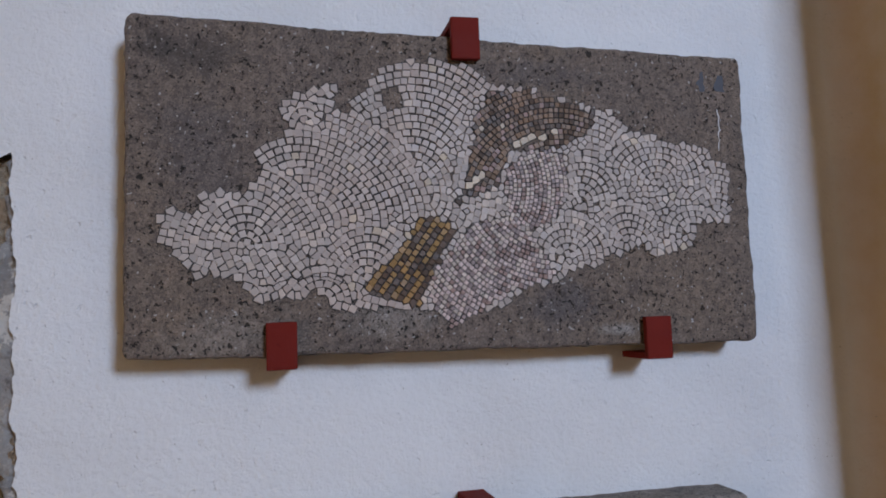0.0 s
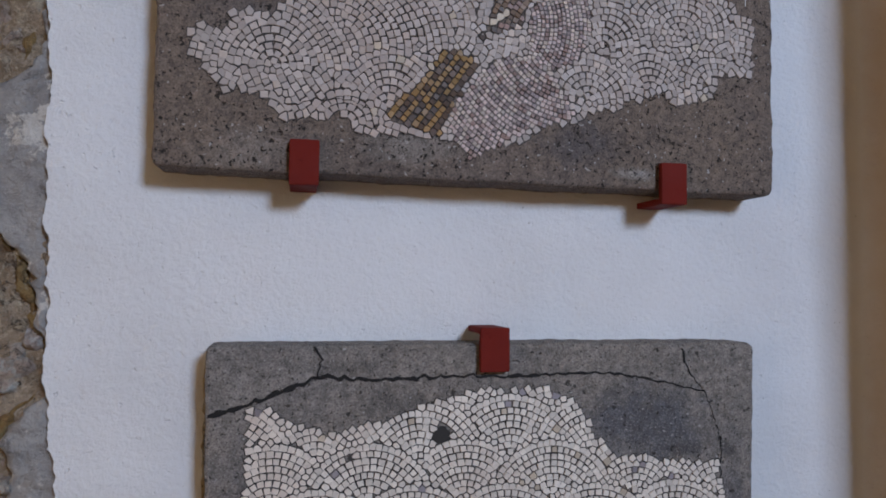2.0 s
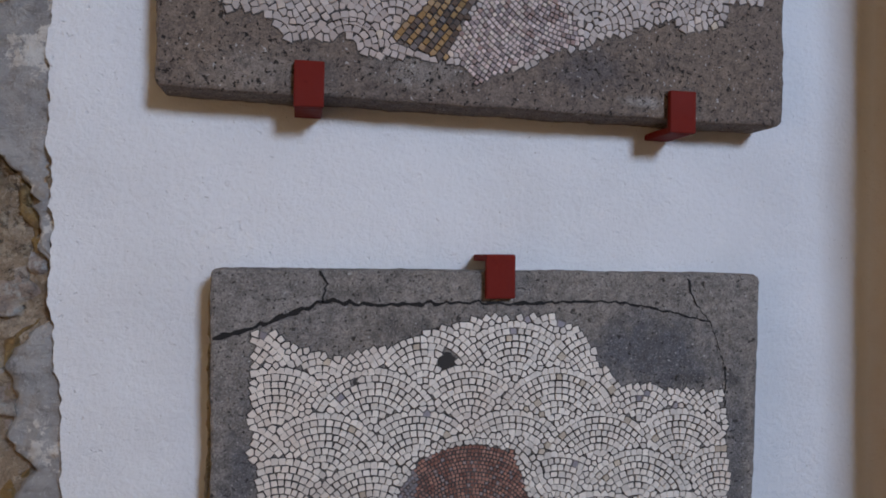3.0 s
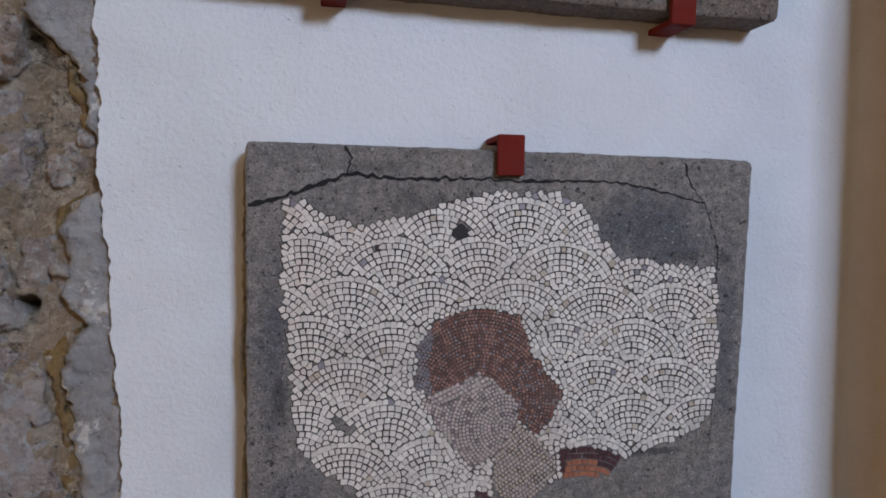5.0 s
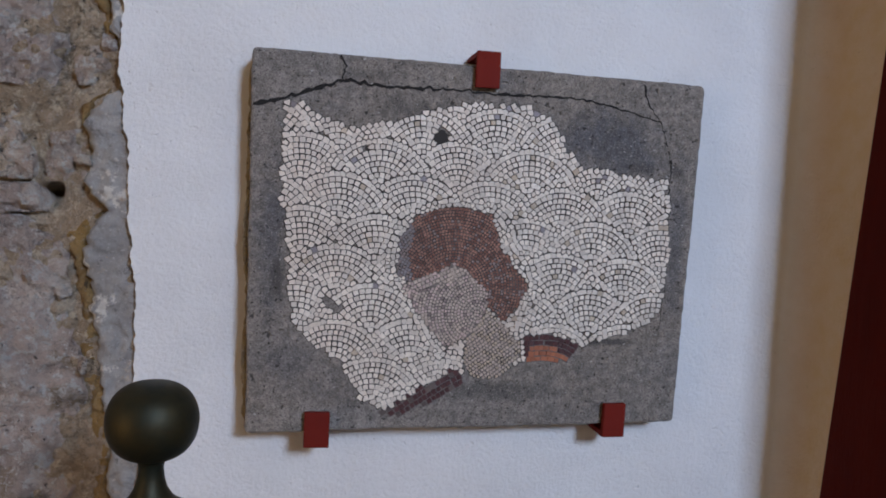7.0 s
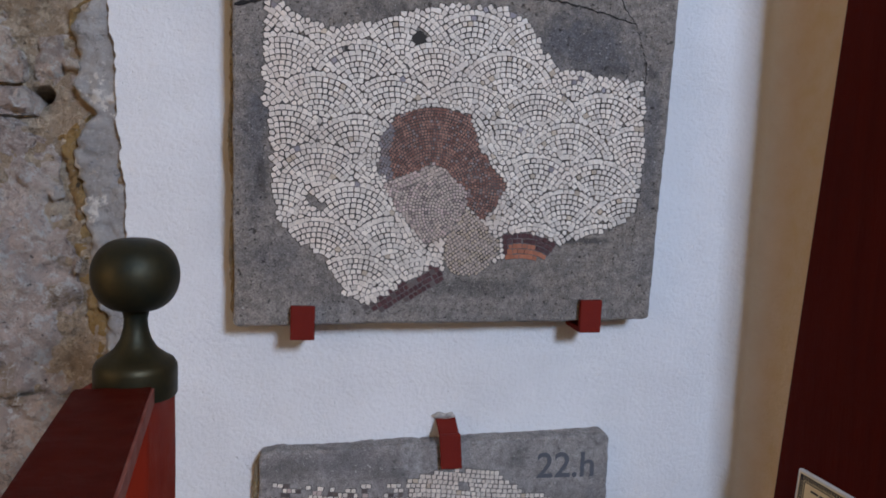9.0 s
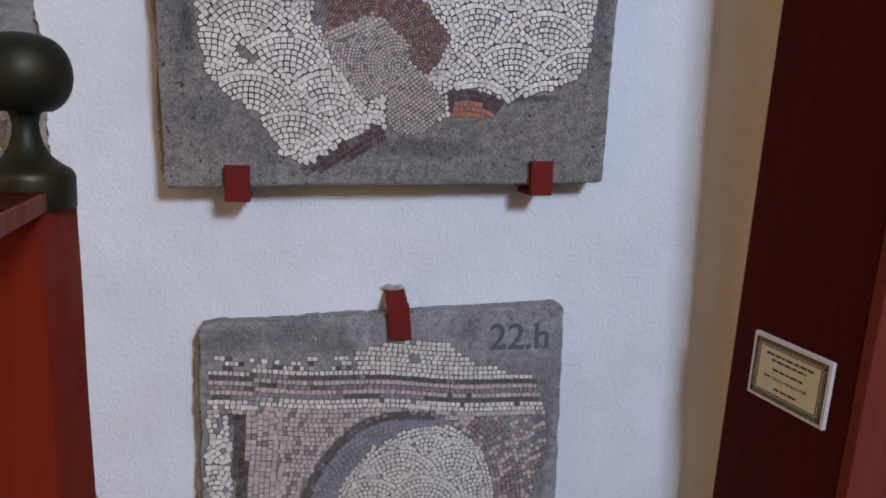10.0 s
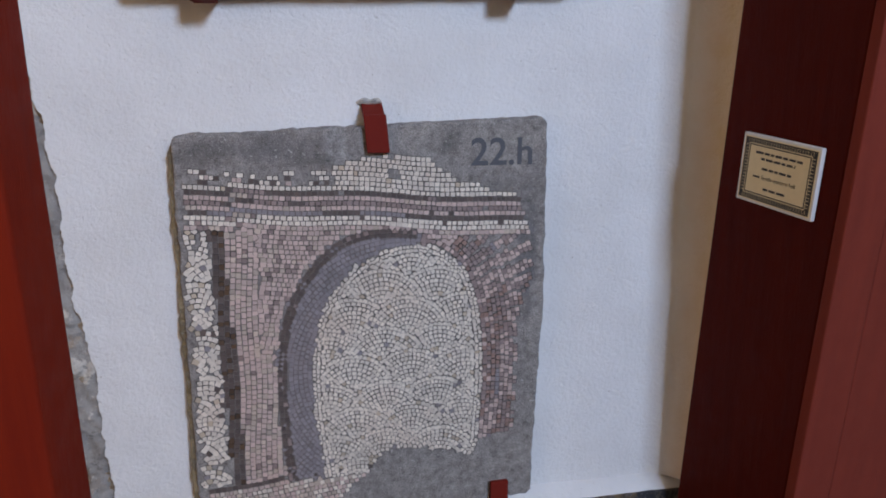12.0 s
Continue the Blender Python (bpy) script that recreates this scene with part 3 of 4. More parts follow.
def courses(area, pitch, tilt, rng, bend=None, long=1.0):
    """Rows at a tilt in degrees, or rings round bend=(x, z)."""
    x0, x1, z0, z1 = area
    out, mid, size = [], ((x0 + x1) / 2, (z0 + z1) / 2), math.hypot(x1 - x0, z1 - z0)
    if bend:
        far = max(math.hypot(x - bend[0], z - bend[1]) for x in (x0, x1) for z in (z0, z1))
        for k in range(int(far / pitch) + 1):
            r = (k + 0.6) * pitch
            count = max(4, int(2 * math.pi * r / (pitch * long)))
            phase = rng.random()
            for i in range(count):
                a = 2 * math.pi * (i + phase) / count
                out.append((bend[0] + r * math.sin(a), bend[1] + r * math.cos(a), -a, 2 * math.pi * r / count, pitch, 0))
    else:
        t = math.radians(tilt)
        for j in range(int(size / pitch) + 1):
            v, u = -size / 2 + j * pitch, -size / 2 + rng.random() * pitch
            while u < size / 2:
                w = pitch * long * rng.uniform(0.8, 1.25)
                wave = 0.0025 * math.sin(u * 24 + v * 9)
                out.append((mid[0] + (u + w / 2) * math.cos(t) - (v + wave) * math.sin(t), mid[1] + (u + w / 2) * math.sin(t) + (v + wave) * math.cos(t), t, w, pitch, j % 1))
                u += w
    return np.array(out)


def plug(stones, area_test, size, owner, tint, rng):
    """Fill what the bonds leave open with odd stones."""
    cell, grid = size, {}
    for q in stones:
        grid.setdefault((int(q[0] / cell), int(q[1] / cell)), []).append(q)
    xs, zs = [q[0] for q in stones if q[5] // 10000 == owner // 10000], [q[1] for q in stones if q[5] // 10000 == owner // 10000]
    gx, gz = np.meshgrid(np.arange(min(xs), max(xs), size / 2.5), np.arange(min(zs), max(zs), size / 2.5))
    pts = np.stack([gx.ravel(), gz.ravel()], 1)
    pts = pts[area_test(pts)]
    for x, z in pts:
        x, z = float(x), float(z)
        i, j = int(x / cell), int(z / cell)
        if all((q[0] - x) ** 2 + (q[1] - z) ** 2 > (0.74 * size) ** 2 for a in (-1, 0, 1) for b in (-1, 0, 1) for q in grid.get((i + a, j + b), ())):
            colour = tint(x, z, rng)
            if colour:
                q = (x, z, rng.uniform(0, 1.5), size, size, owner + 5000 + len(stones) % 4000, colour)
                stones.append(q)
                grid.setdefault((i, j), []).append(q)


def along(line, offsets, pitch, rng):
    """Rows that follow a line of (x, z) points at given offsets to its left."""
    out = []
    pts = [Vector(p) for p in line]
    for _ in range(2):
        pts = [pts[0]] + [a.lerp(b, t) for a, b in zip(pts, pts[1:]) for t in (0.25, 0.75)] + [pts[-1]]
    for off in offsets:
        run, want = 0.0, rng.random() * pitch
        for a, b in zip(pts, pts[1:]):
            side = b - a
            size = side.length
            if size < 1e-6:
                continue
            side /= size
            out_way = Vector((-side.y, side.x))
            while want <= run + size:
                q = a + side * (want - run) + out_way * off
                w = pitch * rng.uniform(0.85, 1.2)
                out.append((q.x, q.y, math.atan2(side.y, side.x), w, pitch, 0))
                want += w
            run += size
    return np.array(out)


def thin(stones):
    """Where two bonds collide, the later stone is left out."""
    cell, grid, kept = 0.012, {}, []
    for q in stones:
        i, j = int(q[0] / cell), int(q[1] / cell)
        near = [o for a in (-1, 0, 1) for b in (-1, 0, 1) for o in grid.get((i + a, j + b), ())]
        if any(o[5] != q[5] and (o[0] - q[0]) ** 2 + (o[1] - q[1]) ** 2 < (0.52 * q[4]) ** 2 for o in near):
            continue
        kept.append(q)
        grid.setdefault((i, j), []).append(q)
    return kept


def clip(poly, px, pz, nx, nz):
    """Keep the part of the polygon behind the line through p with normal n."""
    out = []
    for (ax, az), (bx, bz) in zip(poly, poly[1:] + poly[:1]):
        da, db = (ax - px) * nx + (az - pz) * nz, (bx - px) * nx + (bz - pz) * nz
        if da <= 0:
            out.append((ax, az))
        if (da < 0 < db) or (db < 0 < da):
            f = da / (da - db)
            out.append((ax + (bx - ax) * f, az + (bz - az) * f))
    return out


def cut(stones, joint, rng):
    """Shape each stone: a tilted block, trimmed half way to neighbours of another bond."""
    cell, grid = 0.0135, {}
    for n, s in enumerate(stones):
        grid.setdefault((int(s[0] / cell), int(s[1] / cell)), []).append(n)
    shapes = []
    for n, (x, z, a, w, h, owner, tint) in enumerate(stones):
        near = []
        gx, gz = int(x / cell), int(z / cell)
        for i in (-1, 0, 1):
            for j in (-1, 0, 1):
                near += [m for m in grid.get((gx + i, gz + j), ()) if m != n]
        reach = 0.75 * (w + h)
        near = [stones[m] for m in near if (stones[m][0] - x) ** 2 + (stones[m][1] - z) ** 2 < reach * reach]
        border = any(q[5] != owner for q in near)
        odd = owner % 10000 >= 5000
        grow = 1.35 if odd else 1.13 if border else 1.0
        ca, sa = math.cos(a + rng.uniform(-0.07, 0.07)), math.sin(a + rng.uniform(-0.07, 0.07))
        hw, hh = w * grow / 2, h * grow / 2
        poly = []
        for u, v in ((-hw, -hh), (hw, -hh), (hw, hh), (-hw, hh)):
            u, v = u + rng.uniform(-0.06, 0.06) * w, v + rng.uniform(-0.06, 0.06) * h
            poly.append((x + u * ca - v * sa, z + u * sa + v * ca))
        if border:
            for q in near:
                if q[5] == owner:
                    continue
                dx, dz = q[0] - x, q[1] - z
                d = math.hypot(dx, dz) or 1e-6
                f = 0.5
                poly = clip(poly, x + dx * f, z + dz * f, dx / d, dz / d)
                if len(poly) < 3:
                    break
        if len(poly) < 3:
            shapes.append(None)
            continue
        mx, mz = sum(p[0] for p in poly) / len(poly), sum(p[1] for p in poly) / len(poly)
        keep = 1 - joint / (0.5 * min(w, h)) * rng.uniform(0.7, 1.35)
        shapes.append([(mx + (p[0] - mx) * keep, mz + (p[1] - mz) * keep) for p in poly])
    return shapes


def prism(shape, front, rng, verts, faces):
    """A little block with a narrow chamfer, its back sunk into the slab."""
    n, base = len(shape), len(verts)
    mx, mz = sum(p[0] for p in shape) / n, sum(p[1] for p in shape) / n
    lift, tx, tz = 0.0019 + rng.uniform(-0.0007, 0.0007), rng.uniform(-0.05, 0.05), rng.uniform(-0.05, 0.05)
    for x, z in shape:
        verts.append((x, front + 0.0015, z))
    for x, z in shape:
        verts.append((x, front - lift + 0.0006 + (x - mx) * tx + (z - mz) * tz, z))
    for x, z in shape:
        x, z = mx + (x - mx) * 0.9, mz + (z - mz) * 0.9
        verts.append((x, front - lift + (x - mx) * tx + (z - mz) * tz, z))
    new_faces = [tuple(range(base + 2 * n, base + 3 * n))]
    for k in range(2):
        for i in range(n):
            j = (i + 1) % n
            new_faces.append((base + k * n + i, base + k * n + j, base + (k + 1) * n + j, base + (k + 1) * n + i))
    faces += new_faces
    return len(new_faces)


def slab(corners, front, back, round_by, ragged, seed):
    """A cast slab with rounded corners and crumbly edges."""
    pts = []
    n = len(corners)
    for i, p in enumerate(corners):
        p, a, b = Vector(p), Vector(corners[i - 1]), Vector(corners[(i + 1) % n])
        da, db = (a - p).normalized(), (b - p).normalized()
        for k in range(6):
            t = k / 5
            s, e = p + da * round_by, p + db * round_by
            pts.append(s * (1 - t) ** 2 + p * 2 * t * (1 - t) + e * t * t)
        s, e = p + db * round_by, b + (p - b).normalized() * round_by
        steps = int((e - s).length / 0.006)
        pts += [s.lerp(e, k / steps) for k in range(1, steps)]
    mid = sum(pts, Vector((0, 0))) / len(pts)
    bm, rings = bmesh.new(), []
    for y, inset in ((back, 0.004), (back - 0.004, 0.0), (front + 0.006, 0.0), (front + 0.0015, 0.0015), (front, 0.005)):
        row = []
        for i, p in enumerate(pts):
            side = (pts[(i + 1) % len(pts)] - pts[i - 1]).normalized()
            out = Vector((side.y, -side.x))
            if out.dot(p - mid) < 0:
                out = -out
            w = ragged * (noise.noise((p.x * 60, seed, p.y * 60)) + 0.7 * noise.noise((p.x * 190, seed, p.y * 190))) + ragged * 1.6 * noise.noise((p.x * 11, seed, p.y * 11))
            q = p + out * (w - inset)
            row.append(bm.verts.new((q.x, y, q.y)))
        rings.append(row)
    for a, b in zip(rings, rings[1:]):
        for i in range(len(a)):
            j = (i + 1) % len(a)
            bm.faces.new((a[i], a[j], b[j], b[i]))
    bm.faces.new(rings[-1])
    bm.faces.new(list(reversed(rings[0])))
    bmesh.ops.recalc_face_normals(bm, faces=bm.faces)
    return bm


def crack(points, width, front, seed, rng):
    """A jagged flat ribbon on the face; in the dark material it paints a crack's shade."""
    bm, last = bmesh.new(), None
    line = []
    for (ax, az), (bx, bz) in zip(points, points[1:]):
        steps = max(2, int(math.hypot(bx - ax, bz - az) / 0.005))
        for k in range(steps):
            line.append((ax + (bx - ax) * k / steps, az + (bz - az) * k / steps))
    line.append(points[-1])
    for i, (x, z) in enumerate(line):
        t = i / max(1, len(line) - 1)
        x += 0.003 * noise.noise((i * 0.6, seed, 0)) + 0.0012 * rng.uniform(-1, 1)
        z += 0.004 * noise.noise((i * 0.5, seed, 5)) + 0.0015 * rng.uniform(-1, 1)
        w = width * (0.35 + 0.9 * abs(noise.noise((i * 0.23, seed, 9)))) * (1 - 0.6 * t)
        dx, dz = points[-1][0] - points[0][0], points[-1][1] - points[0][1]
        d = math.hypot(dx, dz)
        vs = (bm.verts.new((x - dz / d * w, front - 0.0006, z + dx / d * w)), bm.verts.new((x + dz / d * w, front - 0.0006, z - dx / d * w)))
        if last:
            bm.faces.new((last[0], vs[0], vs[1], last[1]))
        last = vs
    return bm


JOINTS = {"white": 0, "aged": 0, "cream": 0, "russet": 1, "brown": 1, "olive": 1, "yellow": 1, "grey": 2, "dark": 2, "pink": 2, "flesh": 2, "maroon": 2, "orange": 2}


def bed(parent, stones, shapes, front, rng, material):
    """The dark setting bed that shows in the joints, a little wider than each stone."""
    verts, faces, index = [], [], []
    for stone, shape in zip(stones, shapes):
        if shape:
            index.append(JOINTS.get(stone[6], 3))
            mx, mz = sum(p[0] for p in shape) / len(shape), sum(p[1] for p in shape) / len(shape)
            y, base = front - 0.0004 - rng.uniform(0, 0.0004), len(verts)
            for x, z in shape:
                d = math.hypot(x - mx, z - mz) or 1.0
                f = 1 + 0.0016 / d
                verts.append((mx + (x - mx) * f, y, mz + (z - mz) * f))
            faces.append(tuple(range(base, len(verts))))
    me = bpy.data.meshes.new("setting_bed")
    me.from_pydata(verts, [], faces)
    for m in (material, GROUT, PALE_GROUT, MID_GROUT):
        me.materials.append(m)
    me.polygons.foreach_set("material_index", index)
    ob = new("setting_bed", me)
    ob.parent = parent
    ob.matrix_parent_inverse = parent.matrix_basis.inverted()
    ob["label"] = "dark grey mortar in the joints"


def lay(parent, layers, front, joint, stretch, seed, material=GROUT):
    """Lay the stones of all layers: those in the stretch as parts, the rest joined."""
    rng = random.Random(seed)
    stones, base = [], 0
    for pts, keep, tint, *test in layers:
        for (x, z, a, w, h, o), ok in zip(pts, keep):
            if ok:
                colour = tint(x, z, rng)
                if colour:
                    stones.append((x, z, a, w, h, base + o, colour))
        stones = thin(stones)
        if test:
            plug(stones, test[0], float(np.median(pts[:, 4])), base, tint, rng)
        base += 10000
    shapes = cut(stones, joint, rng)
    bed(parent, stones, shapes, front, rng, material)
    names = list(TESS)
    verts, faces, index, single = [], [], [], 0
    sx, sz, sr = stretch
    near = sorted((n for n in range(len(stones)) if shapes[n]), key=lambda n: (stones[n][0] - sx) ** 2 + (stones[n][1] - sz) ** 2)[:sr]
    near = set(near)
    for n, s in enumerate(stones):
        if not shapes[n]:
            continue
        if n in near:
            v, f = [], []
            prism(shapes[n], front, rng, v, f)
            o = Vector((s[0], front, s[1]))
            me = bpy.data.meshes.new("tessera")
            me.from_pydata([tuple(Vector(p) - o) for p in v], [], f)
            me.materials.append(TESS[s[6]])
            ob = new("tessera", me)
            ob.parent = parent
            ob.matrix_parent_inverse = parent.matrix_basis.inverted()
            ob.location = o
        else:
            count = prism(shapes[n], front, rng, verts, faces)
            index += [names.index(s[6])] * count
    me = bpy.data.meshes.new("tesserae")
    me.from_pydata(verts, [], faces)
    for k in names:
        me.materials.append(TESS[k])
    me.polygons.foreach_set("material_index", index)
    ob = new("tesserae", me)
    ob.parent = parent
    ob.matrix_parent_inverse = parent.matrix_basis.inverted()
    tagged(ob, "small cut stone tesserae set in curved rows", kind="stuff")


def clamp(x0, x1, edge, front, up, rise=0.018, reach=0.056, slope=0.0, skew=0.0):
    """A painted iron hook from the wall round the slab's edge; up: +1 over the top edge, -1 under the bottom."""
    what = tagged(new("iron_clamp"), "dark red painted iron clamp holding the slab's edge", "clamp", "clamps of the mosaic panels")
    what.matrix_basis = Matrix.Translation(((x0 + x1) / 2, WALL, edge))
    lip = edge + up * rise
    a, b = sorted((lip, edge - up * (reach - rise)))
    bm = box(x0, x1, front - 0.013, front - 0.0035, a, b, 0.0022)
    wobble(bm, 0.0008, 60, x0 * 40)
    for v in bm.verts:
        v.co.x += skew * (lip - v.co.z)
    part("front_plate", bm, IRON, what)
    a, b = sorted((lip - up * 0.009, lip))
    bm = box(x0 + 0.001, x1 - 0.001, front - 0.004, WALL + 0.01, a - 0.0002, b - 0.0002, 0.0018)
    wobble(bm, 0.0008, 60, x0 * 40)
    for v in bm.verts:
        v.co.z += slope * (v.co.y - front + 0.004)
    part("arm", bm, IRON, what)
    return what


def not_in(p, *rings):
    ok = np.ones(len(p), bool)
    for r in rings:
        ok &= ~inside(p[:, 0], p[:, 1], r)
    return ok


def within(p, area, *holes):
    return inside(p[:, 0], p[:, 1], area) & not_in(p, *holes)


def jag(area, step=0.012, size=0.006, seed=0.0):
    """The same ring with a broken, uneven line."""
    out = []
    for (ax, az), (bx, bz) in zip(area, area[1:] + area[:1]):
        k = max(1, int(math.hypot(bx - ax, bz - az) / step))
        for i in range(k):
            x, z = ax + (bx - ax) * i / k, az + (bz - az) * i / k
            out.append((x + size * noise.noise((x * 90, seed, z * 90)), z + size * noise.noise((x * 90, seed + 4, z * 90))))
    return out


def disc(x, z, r):
    return [(x + r * math.cos(a), z + r * math.sin(a)) for a in np.linspace(0, 2 * math.pi, 9)[:-1]]


def pick(*pairs):
    """A tint by chance: name, weight, name, weight..."""
    names, weights = pairs[::2], pairs[1::2]
    return lambda x, z, rng: rng.choices(names, weights)[0]


# upper panel: a broken bust on a white ground
F1 = 0.92
upper = thing("mosaic_panel", 0.3, WALL, 1.82, "wide brownish concrete slab with a broken white figured mosaic", "mosaic", "mosaic panels on the wall")
part("slab", slab([(-0.108, 2.236), (0.709, 2.215), (0.708, 1.816), (-0.110, 1.826)], F1, WALL + 0.004, 0.012, 0.0016, 1.0), CONCRETE_A, upper)
part("backing", slab([(-0.106, 2.230), (0.703, 2.209), (0.702, 1.822), (-0.108, 1.832)], 0.94, WALL + 0.003, 0.014, 0.002, 11.0), OCHRE_LIT_EDGE, upper, "ochre mortar backing with warm side light in its colour")
A = ring("-0.082,1.984 -0.067,1.994 -0.021,1.999 -0.020,2.018 0.032,2.019 0.047,2.048 0.036,2.068 0.087,2.101 0.070,2.122 0.080,2.133 0.108,2.152 0.136,2.156 0.140,2.131 0.114,2.116 0.170,2.121 0.155,2.135 0.178,2.147 0.182,2.165 0.201,2.184 0.259,2.194 0.312,2.185 0.334,2.163 0.388,2.157")
A += ring("0.450,2.140 0.506,2.128 0.546,2.096 0.588,2.092 0.643,2.081 0.676,2.058 0.680,2.022 0.673,1.984 0.631,1.985 0.608,1.952 0.560,1.936 0.545,1.957 0.446,1.921 0.418,1.907 0.367,1.897 0.336,1.873 0.276,1.850 0.256,1.875 0.199,1.877 0.137,1.876 0.117,1.897 0.044,1.893 0.011,1.920 -0.027,1.920 -0.058,1.954")
A = jag(A, size=0.007)
HAT = ring("0.337,2.152 0.388,2.157 0.486,2.129 0.472,2.102 0.431,2.078 0.364,2.074 0.352,2.059 0.343,2.029 0.282,2.003 0.306,2.051 0.316,2.118")
BAND2 = ring("0.284,2.020 0.326,2.049 0.333,2.041 0.291,2.010")
BAND = ring("0.363,2.084 0.429,2.113 0.430,2.101 0.366,2.070")
FACE = ring("0.356,2.051 0.392,2.078 0.435,2.075 0.440,2.029 0.422,1.992 0.402,1.973 0.360,1.977 0.354,2.014")
NECK = ring("0.303,1.978 0.357,1.992 0.401,1.947 0.418,1.910 0.352,1.890 0.276,1.850 0.256,1.875 0.242,1.907 0.280,1.949")
ROBE = ring("0.238,1.993 0.260,1.992 0.292,1.971 0.273,1.949 0.234,1.876 0.165,1.899 0.179,1.923 0.222,1.957")
GAP = disc(0.208, 2.142, 0.018)
r1 = random.Random(11)
w = fans_at(bounds(A), 0.0092, [
    (0.30, 1.80, 0.9), (0.23, 2.024, 0.26), (0.47, 2.02, 0.19), (0.102, 1.985, 0.155), (0.655, 1.985, 0.08), (0.568, 2.03, 0.082), (0.455, 2.005, 0.07), (0.17, 1.91, 0.075), (0.028, 1.955, 0.105),
    (0.525, 1.945, 0.066), (0.436, 1.935, 0.066), (0.62, 1.96, 0.05), (0.115, 1.885, 0.045), (0.02, 1.885, 0.045), (0.54, 1.90, 0.05), (0.10, 2.105, 0.028)], r1)
hat = courses(bounds(HAT), 0.0072, 0, r1, bend=(0.43, 1.99))
band = courses(bounds(BAND), 0.0105, 24, r1)
band2 = courses(bounds(BAND2), 0.0105, 34, r1)
face = courses(bounds(FACE), 0.0058, 0, r1, bend=(0.30, 2.03))
neck = courses(bounds(NECK), 0.0062, 0, r1, bend=(0.42, 2.05))
robe = courses(bounds(ROBE), 0.0078, 52, r1, long=1.15)


def robe_tint(x, z, rng):
    v = (z - 1.9) * math.cos(math.radians(52)) - x * math.sin(math.radians(52))
    return rng.choices(["yellow", "brown"], [0.88, 0.12] if (v + 1) % 0.0156 < 0.0078 else [0.06, 0.94])[0]


def hat_tint(x, z, rng):
    streak = math.sin(math.hypot(x - 0.43, z - 1.99) * 240) + 2 * noise.noise((x * 30, 3, z * 30))
    return rng.choices(["olive", "brown", "cream", "russet"], [0.78, 0.1, 0.03, 0.09] if streak > 0 else [0.42, 0.5, 0.01, 0.07])[0]


def neck_tint(x, z, rng):
    ruddy = x > 0.335 and z < 1.955
    return rng.choices(["russet", "flesh", "pink", "mauve"], [0.4, 0.1, 0.3, 0.2] if ruddy else [0.08, 0.32, 0.36, 0.24])[0]


lay(upper, [
    (w, within(w, A, HAT, FACE, NECK, ROBE, GAP), pick("aged", 0.93, "flesh", 0.06, "cream", 0.01), lambda p: within(p, A, HAT, FACE, NECK, ROBE, GAP)),
    (hat, within(hat, HAT, BAND, BAND2), hat_tint),
    (band, within(band, BAND), pick("cream", 0.85, "olive", 0.15)),
    (band2, within(band2, BAND2), pick("cream", 0.85, "olive", 0.15)),
    (face, within(face, FACE, HAT), pick("flesh", 0.22, "russet", 0.18, "pink", 0.36, "mauve", 0.24)),
    (neck, within(neck, NECK, ROBE), neck_tint),
    (robe, within(robe, ROBE), robe_tint),
], F1, 0.00062, (0.10, 2.04, 300), 21, MID_GROUT)
r = random.Random(2)
part("crack", crack([(0.045, 1.905), (0.075, 1.915), (0.12, 1.918), (0.15, 1.905)], 0.0012, F1 - 0.0025, 4.0, r), CRACK, upper)
part("crack", crack([(0.26, 1.87), (0.30, 1.885), (0.335, 1.9)], 0.0011, F1 - 0.0025, 8.0, r), CRACK, upper)
part("chalk_line", crack([(0.668, 2.140), (0.669, 2.11), (0.667, 2.08)], 0.0016, F1, 14.0, r), SIGN_EDGE, upper, "white scratched chalk line")
for x, tall in ((0.641, 0.030), (0.668, 0.026)):
    part("stencil_mark", crack([(x + 0.006, 2.163), (x + 0.004, 2.163 + tall / 2), (x + 0.008, 2.163 + tall)], 0.011, F1 + 0.0002, x * 50, r), STENCIL, upper, "faded black painted mark")
clamp(0.050, 0.086, 1.824, F1, -1, rise=0.016)
clamp(0.534, 0.571, 1.817, F1, -1)
clamp(0.286, 0.324, 2.226, F1, 1, rise=0.022)

# middle panel: a head on a white fan ground
F2 = 0.923
middle = thing("mosaic_panel", 0.3, WALL, 1.04, "grey concrete slab with white fan-pattern mosaic, cracked along its top", "mosaic", "mosaic panels on the wall")
part("slab", slab([(-0.044, 1.615), (0.679, 1.615), (0.667, 1.053), (-0.034, 1.037)], F2, WALL + 0.004, 0.012, 0.0012, 2.0), CONCRETE_B, middle)
part("backing", slab([(-0.049, 1.602), (0.669, 1.606), (0.660, 1.059), (-0.040, 1.050)], 0.943, WALL + 0.003, 0.014, 0.003, 12.0), OCHRE_LIT_EDGE, middle, "ochre mortar backing with warm side light in its colour")
B = jag(ring("0.009,1.541 0.036,1.536 0.065,1.518 0.111,1.504 0.164,1.518 0.239,1.546 0.317,1.557 0.384,1.560 0.427,1.528 0.447,1.494 0.487,1.466 0.563,1.461 0.621,1.454 0.632,1.378 0.627,1.249 0.605,1.221 0.543,1.198 0.482,1.184 0.465,1.158 0.396,1.147 0.342,1.133 0.296,1.134 0.236,1.103 0.177,1.072 0.132,1.099 0.109,1.147 0.054,1.181 0.028,1.222 0.020,1.331 0.006,1.421"), size=0.007, seed=2.0)
